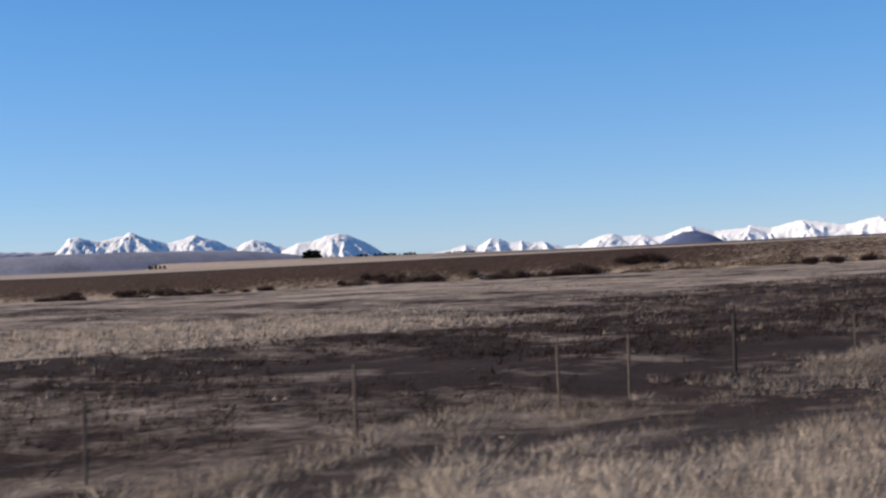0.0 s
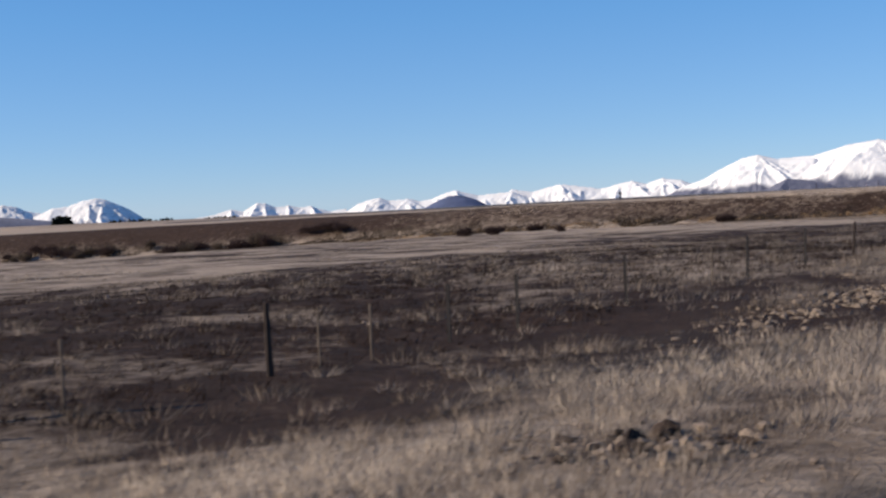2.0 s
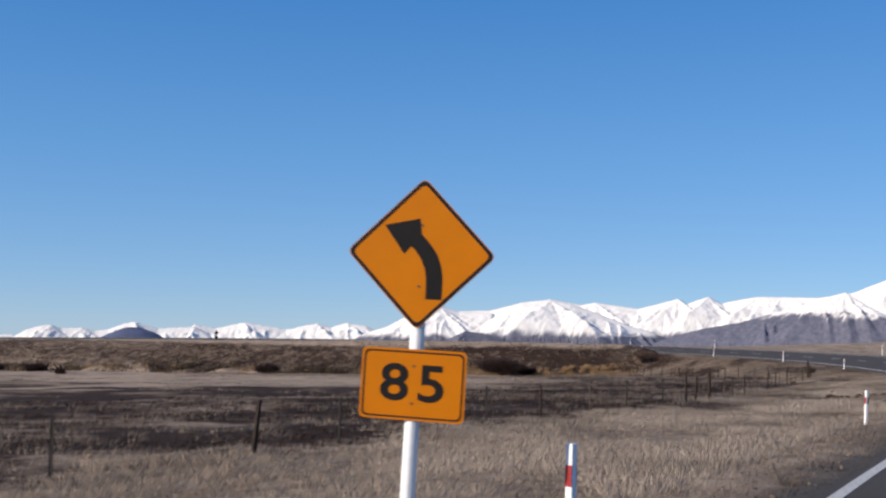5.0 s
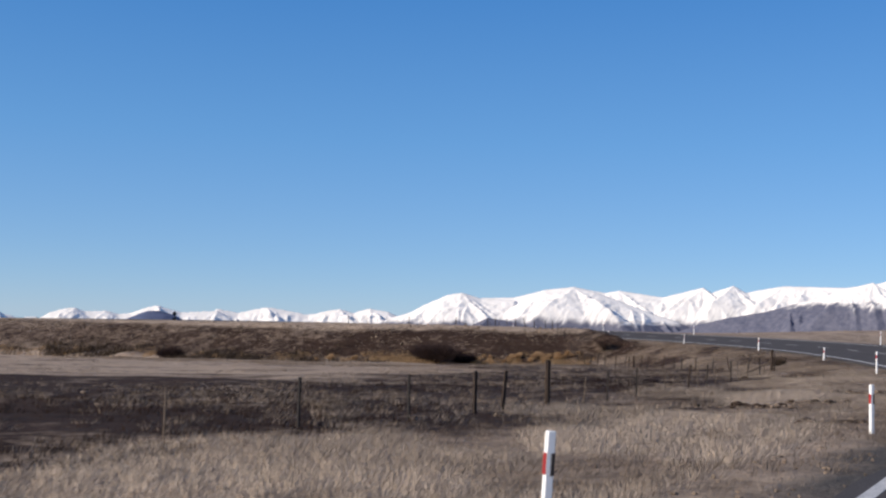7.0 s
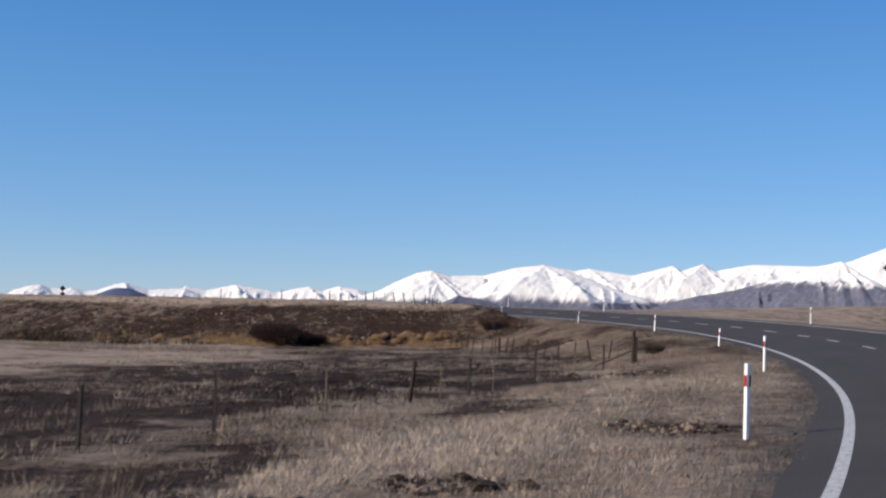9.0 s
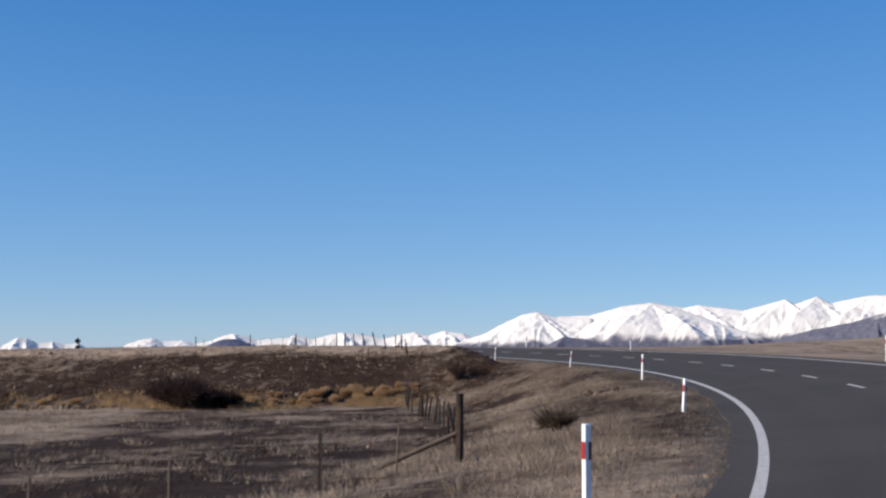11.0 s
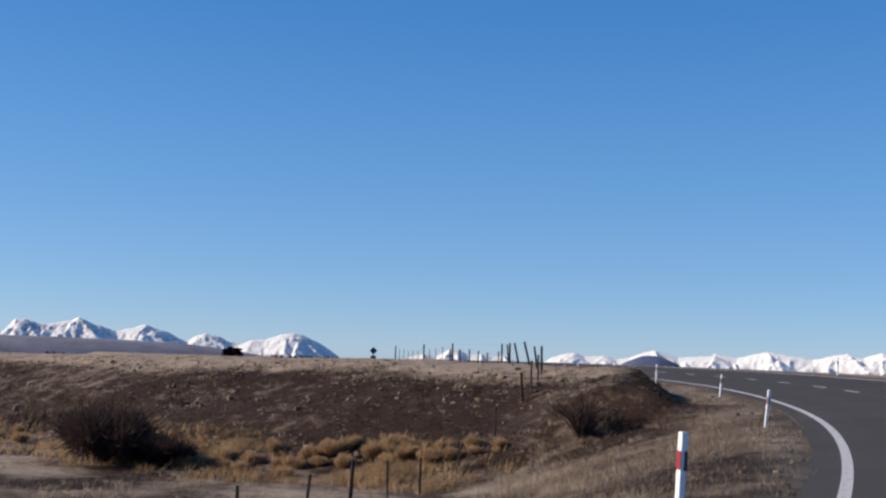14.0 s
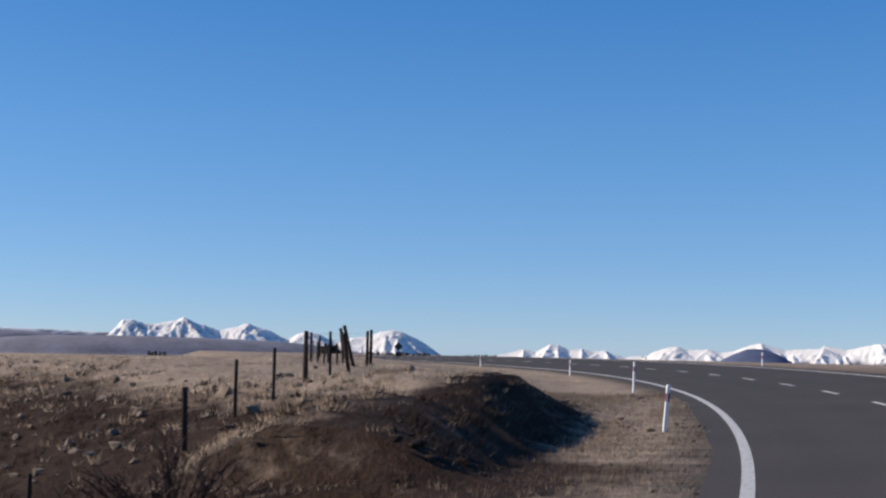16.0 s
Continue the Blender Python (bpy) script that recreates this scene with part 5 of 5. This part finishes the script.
def make_stones():
    """Loose field stones in banks along the verge and on the terrace."""
    places = []
    x, y = sow_verge(6000, 3.4, 8.4, 37, 64)
    k = rng.uniform(0, 1, len(x)) < np.exp(-((beside(x, y)[0] + 5.8) / 1.5) ** 2) * smooth(0.36, 0.66, fractal(x / 1.8, y / 1.8, 3, 111)) * smooth(64, 58, y) * smooth(38, 43, y)
    places.append((x[k], y[k]))
    x, y = sow_verge(3000, 2.4, 10, -4, 200)
    k = rng.uniform(0, 1, len(x)) < smooth(0.56, 0.72, fractal(x / 6, y / 6, 3, 113)) * 0.5 + 0.03
    places.append((x[k], y[k]))
    x, y = sow(15000, -130, -50, 168, 208, lambda a, b: smooth(1, 4, above_foot(a, b)) * smooth(16, 10, above_foot(a, b)) * smooth(-5, -8, beside(a, b)[0]) * 0.5)
    places.append((x, y))
    x, y = sow_verge(2600, 0.42, 1.9, -4, 205)
    places.append((x, y))
    for cx, cy, wide in SCARS[:-1]:
        places.append((cx + rng.normal(0, wide * 0.7, 110), cy + rng.normal(0, wide * 0.42, 110)))
    x, y = sow(2000, -60, -11, -4, 150, lambda a, b: 0.4 * smooth(-9, -12, beside(a, b)[0]))
    places.append((x, y))
    bm = bmesh.new()
    bmesh.ops.create_icosphere(bm, subdivisions=1, radius=1.0)
    unit = np.array([v.co for v in bm.verts])
    tri = np.array([[v.index for v in f.verts] for f in bm.faces])
    bm.free()
    x, y = (np.concatenate(c) for c in zip(*places))
    n = len(x)
    size = np.exp(rng.normal(-3.4, 0.52, n)).clip(0.016, 0.09)
    bank = (above_foot(x, y) > 1.5) & (x < -50) & (y > 166)
    size = size * np.where(bank, 1.0 + 1.4 * smooth(0.45, 0.65, fractal(x / 3, y / 3, 3, 117)), 1.0)
    size = size * np.where(beside(x, y)[0] > -2.0, 0.5, 1.0)          # small chips beside the seal
    z = ground_height(x, y) + size * 0.15
    scale = size[:, None, None] * rng.uniform(0.55, 1.15, (n, 1, 3))
    jitter = rng.uniform(0.5, 1.4, (n, len(unit), 1))
    v = unit[None] * scale * jitter
    a = rng.uniform(0, 6.28, n)
    c, s = np.cos(a)[:, None], np.sin(a)[:, None]
    vx, vy = v[..., 0] * c - v[..., 1] * s, v[..., 0] * s + v[..., 1] * c
    v = np.stack([vx + x[:, None], vy + y[:, None], v[..., 2] * 0.8 + z[:, None]], -1).reshape(-1, 3)
    f = (np.arange(n)[:, None, None] * len(unit) + tri[None]).reshape(-1, 3)
    tagged(from_arrays("stones", v, f, STONE), "loose grey field stones heaped along the verge", "stones", kind="stuff")


def make_clods():
    """Torn lumps of dark earth and turf in the scars of the verge, also put in for the dark of shadowed hollows."""
    unit = bmesh.new()
    bmesh.ops.create_icosphere(unit, subdivisions=1, radius=1.0)
    ball = np.array([v.co for v in unit.verts])
    tri = np.array([[v.index for v in f.verts] for f in unit.faces])
    unit.free()
    xs, ys, size = [], [], []
    for cx, cy, wide in SCARS[:1] + SCARS[2:]:
        n = int(30 * wide)
        xs.append(cx + rng.normal(0, wide * 0.6, n))
        ys.append(cy + rng.normal(0, wide * 0.36, n))
        size.append(np.exp(rng.normal(-2.55 if 160 < cy < 170 else -3.0, 0.45, n)).clip(0.02, 0.13))
    x, y, size = (np.concatenate(v) for v in (xs, ys, size))
    n = len(x)
    v = ball[None] * size[:, None, None] * rng.uniform(0.6, 1.3, (n, 1, 3)) * rng.uniform(0.7, 1.25, (n, len(ball), 1))
    v = v * np.array([1.2, 1.2, 0.75]) + np.stack([x, y, ground_height(x, y) + size * 0.2], -1)[:, None]
    f = (np.arange(n)[:, None, None] * len(ball) + tri[None]).reshape(-1, 3)
    tagged(from_arrays("earth_clods", v.reshape(-1, 3), f, CLOD), "torn lumps of dark earth in the verge", "clods", kind="stuff")


def make_stone_bank():
    """The larger stones of the bank, each by itself, half sunk in the ground."""
    pick = random.Random(31)
    bank = tagged(new("stone_bank"), "low bank of loose earthy field stones along the verge", "stones")
    bank.location = (-14.6, 48.0, height(-14.6, 48.0))
    shapes = []
    for k in range(7):
        bm = bmesh.new()
        bmesh.ops.create_icosphere(bm, subdivisions=1, radius=1.0)
        for v in bm.verts:
            v.co *= pick.uniform(0.62, 1.15)
            v.co.z *= pick.uniform(0.55, 0.8)
        me = bpy.data.meshes.new("stone")
        bm.normal_update()
        bm.to_mesh(me)
        bm.free()
        me.materials.append(STONE)
        shapes.append(me)
    made = 0
    while made < 230:
        y = pick.triangular(39, 63, 50)
        j = int(np.searchsorted(LINE[:, 1], y))
        off = pick.gauss(5.8, 1.0)
        x, y = LINE[j, 0] - NORMAL[j, 0] * off, LINE[j, 1] - NORMAL[j, 1] * off
        if float(fractal(np.array([x / 1.8]), np.array([y / 1.8]), 3, 111)[0]) < 0.44:
            continue
        size = min(0.135, max(0.045, math.exp(pick.gauss(-2.65, 0.35))))
        stone = new("stone", pick.choice(shapes))
        stone.parent = bank
        stone.matrix_basis = Matrix.Translation(Vector((x, y, height(x, y) + size * 0.02)) - bank.location) @ pose(0, 0, 0, pick.uniform(-25, 25), pick.uniform(-25, 25), pick.uniform(0, 360)) @ Matrix.Diagonal((size * 1.25, size, size, 1))
        made += 1


make_grass()
make_golden_clumps()
make_clods()
make_stone_bank()
make_low_scrub()
make_stones()


def bush(x, y, wide, deep, tall, leaves, mat, label, turn=0.0, leaf=0.09, lumps=6, category="bush", name="bush"):
    """A shrub: stems that fork from the ground and a crown of many small twigs in uneven lumps."""
    thing = tagged(new(name), label, category)
    z0 = height(x, y)
    heads = []
    for k in range(lumps):
        a = 6.283 * k / lumps + random.uniform(-0.4, 0.4)
        r = random.uniform(0.15, 0.75)
        head = Vector((math.cos(a) * r * wide / 2, math.sin(a) * r * deep / 2, tall * (0.28 + 0.5 * (1 - r) * random.uniform(0.5, 1.1))))
        heads.append((head, random.uniform(0.1, 0.24)))
        knee = head * 0.45 + Vector((random.uniform(-0.1, 0.1), random.uniform(-0.1, 0.1), 0))
        stem = rod(bmesh.new(), (0, 0, -0.1), knee, 0.03 + 0.01 * tall, 0.022, 5)
        part("stem", rod(stem, knee, head, 0.022, 0.008, 5), WOOD, thing)
    n = leaves
    pick = rng.integers(0, lumps, n)
    hc = np.array([h for h, _ in heads])[pick]
    hr = np.array([r for _, r in heads])[pick]
    d = rng.normal(0, 1, (n, 3))
    d /= np.linalg.norm(d, axis=1)[:, None]
    rad = rng.uniform(0.2, 1.2, n) ** 0.7
    c = hc + d * rad[:, None] * hr[:, None] * np.array([wide, deep, tall * 1.05])
    c[:, 2] = np.abs(c[:, 2])
    way = d + rng.normal(0, 0.5, (n, 3)) + np.array([0, 0, 0.5])
    way /= np.linalg.norm(way, axis=1)[:, None]
    side = np.cross(way, rng.normal(0, 1, (n, 3)))
    side /= np.linalg.norm(side, axis=1)[:, None] + 1e-9
    ln = leaf * (rng.uniform(0.6, 1.7, n) * np.where(rng.uniform(0, 1, n) < 0.22, 2.6, 1.0))[:, None]
    wd = np.minimum(ln * 0.085, leaf * 0.12)
    v = np.stack([c - side * wd, c + side * wd, c + way * ln + side * wd * 0.4, c + way * ln - side * wd * 0.4], 1).reshape(-1, 3)
    f = np.arange(n)[:, None] * 4 + np.array([0, 1, 2, 3])
    # twig tone differs at random and grows paler towards the crown's top
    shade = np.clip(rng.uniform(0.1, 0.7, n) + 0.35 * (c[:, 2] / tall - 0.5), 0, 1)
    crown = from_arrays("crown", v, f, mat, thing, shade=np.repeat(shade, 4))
    tagged(crown, "dense twiggy crown")
    thing.matrix_world = pose(x, y, z0, 0, 0, turn)
    return thing


bush(-75.6, 174.0, 7.2, 3.4, 2.0, 24000, TWIG, "large dark leafless thorny bush at the foot of the terrace", -20, 0.17, 22)
bush(-73.2, 175.2, 3.0, 1.8, 1.1, 8000, TWIG, "dark twiggy shrub beside the large bush", 0, 0.13, 6)
bush(-35.3, 152.8, 1.3, 1.0, 0.45, 1300, SCRUB, "low brown shrub below the road", 0, 0.1, 6)
bush(-102.2, 165.0, 3.4, 2.0, 1.1, 4500, TWIG, "dark low bush on the pale flat", 10, 0.18, 7)
bush(-118.9, 134.8, 2.8, 2.0, 1.0, 3500, TWIG, "rounded dark bush on the pale flat", 0, 0.18, 6)
bush(-120.0, 130.6, 3.0, 2.0, 1.0, 3200, TWIG, "rounded dark bush on the pale flat", 0, 0.18, 6)
bush(-193.0, 161.2, 11.0, 4.5, 1.7, 2600, TWIG, "clump of dark scrub high on the terrace slope", 0, 0.35, 8)
bush(-199.0, 160.0, 9.0, 3.5, 1.3, 1600, TWIG, "clump of dark scrub on the terrace slope", 0, 0.3, 6)


def vase_shrub(x, y, tall, wide, label):
    """A leafless shrub: stems that fan out from one foot, each with its side twigs."""
    thing = tagged(new("bush"), label, "bush")
    pick = random.Random(5)
    for _ in range(58):
        a, out = pick.uniform(0, 6.283), pick.random() ** 0.7
        foot = Vector((pick.uniform(-0.12, 0.12), pick.uniform(-0.12, 0.12), -0.05))
        tip = Vector((math.cos(a) * out * wide / 2, math.sin(a) * out * wide / 2, tall * (1.05 - 0.45 * out) * pick.uniform(0.75, 1.05)))
        knee = foot.lerp(tip, 0.5) + Vector((0, 0, 0.1 * tall))
        stem = rod(bmesh.new(), foot, knee, 0.016, 0.012, 4)
        stem = part("stem", rod(stem, knee, tip, 0.012, 0.005, 4), WOOD, thing)
        twigs = bmesh.new()
        for _ in range(16):
            f = pick.uniform(0.35, 1.0)
            at = foot.lerp(knee, f * 2) if f < 0.5 else knee.lerp(tip, f * 2 - 1)
            way = (tip - foot).normalized() * 0.5 + Vector((pick.uniform(-0.8, 0.8), pick.uniform(-0.8, 0.8), pick.uniform(-0.1, 0.7)))
            rod(twigs, at, at + way.normalized() * pick.uniform(0.1, 0.3), 0.0075, 0.003, 3)
        part("twig", twigs, TWIGWOOD, stem, "fine reddish-brown twig")
    thing.location = (x, y, height(x, y))


vase_shrub(-63.4, 185.0, 1.5, 2.5, "leafless reddish-brown shrub fanning out on the road bank")


def scrub_belt(points, count, wide, tall, seed):
    """Separate dark shrubs strung along the foot of the terrace."""
    pick = random.Random(seed)
    for k in range(count):
        f = pick.random() * (len(points) - 1)
        i = min(int(f), len(points) - 2)
        f -= i
        x = points[i][0] * (1 - f) + points[i + 1][0] * f + pick.uniform(-4, 4)
        y = points[i][1] * (1 - f) + points[i + 1][1] * f + pick.uniform(-4, 4)
        w = pick.uniform(*wide)
        ob = bush(x, y, w, w * 0.7, pick.uniform(*tall), int(350 + 210 * w), TWIG if pick.random() < 0.6 else SCRUB,
                  "small dark thorny shrub in the scrub belt", pick.uniform(0, 180), 0.3, 9)
        tagged(ob, group="scrub belt below the terrace")


scrub_belt([(-470, 32), (-400, 66), (-345, 90), (-312, 103)], 42, (3.5, 8.0), (1.9, 3.3), 1)
scrub_belt([(-306, 106), (-285, 117), (-262, 127)], 6, (2.0, 3.6), (1.2, 2.0), 2)
scrub_belt([(-272, 124), (-250, 133), (-236, 140)], 15, (3.0, 6.5), (1.8, 3.0), 4)
scrub_belt([(-226, 139), (-208, 146), (-190, 150)], 17, (3.0, 7.0), (1.8, 3.0), 5)
scrub_belt([(-120, 150), (-140, 152), (-108, 162)], 6, (0.8, 1.6), (0.4, 0.8), 7)


# ---------------------------------------------------------------- far trees
def shelterbelt(az, dist, length, tall, count, label, seed):
    """A far row of pines: trunks in a line under crowns that run together."""
    pick = random.Random(seed)
    row = tagged(new("shelterbelt"), label, "tree row", kind="stuff")
    cx, cy = CENTRE[0] - math.sin(radians(az)) * dist, CENTRE[1] + math.cos(radians(az)) * dist
    row.location = (cx, cy, upper_plain(cx, cy) - 0.5)
    side = Vector((math.cos(radians(az)), math.sin(radians(az)), 0))
    trunks = bmesh.new()
    vs, fs, sh = [], [], []
    for k in range(count):
        at = side * (length * ((k + pick.uniform(0.2, 0.8)) / count - 0.5)) + Vector((pick.uniform(-4, 4), pick.uniform(-4, 4), 0))
        h = tall * pick.uniform(0.75, 1.15)
        rod(trunks, at, at + Vector((0, 0, h * 0.6)), 0.35, 0.12, 6)
        r0 = min(max(h * 0.3, length / count * 0.62), 6.0)
        for _ in range(60):
            u = pick.random()
            r = r0 * (1 - u) ** 0.6 * pick.uniform(0.5, 1.1)
            a = pick.uniform(0, 6.283)
            c = at + Vector((math.cos(a) * r, math.sin(a) * r, h * (0.08 + 0.9 * u)))
            i = len(vs)
            for q in range(4):
                b = a + 1.57 * q + pick.uniform(-0.5, 0.5)
                vs.append(c + Vector((math.cos(b), math.sin(b), pick.uniform(-0.5, 0.7))) * h * 0.13)
            fs += [(i, i + 1, i + 2), (i, i + 2, i + 3)]
            sh += [pick.random()] * 4
    part("trunks", trunks, WOOD, row)
    tagged(from_arrays("crowns", [tuple(v) for v in vs], fs, PINE, row, shade=sh), "dark needled crowns")


shelterbelt(68.3, 2500, 30, 26, 22, "dark square block of pines on the far plain", 1)
shelterbelt(64.7, 2200, 118, 13, 56, "long low dark shelterbelt on the far plain", 2)
shelterbelt(60.9, 2300, 60, 12, 26, "low dark shelterbelt on the far plain", 3)
shelterbelt(76.0, 2200, 34, 8, 12, "short row of dark trees on the far plain", 5)
shelterbelt(73.4, 2200, 26, 8, 9, "short row of dark trees on the far plain", 6)
shelterbelt(70.8, 2100, 30, 8, 10, "short row of dark trees on the far plain", 7)
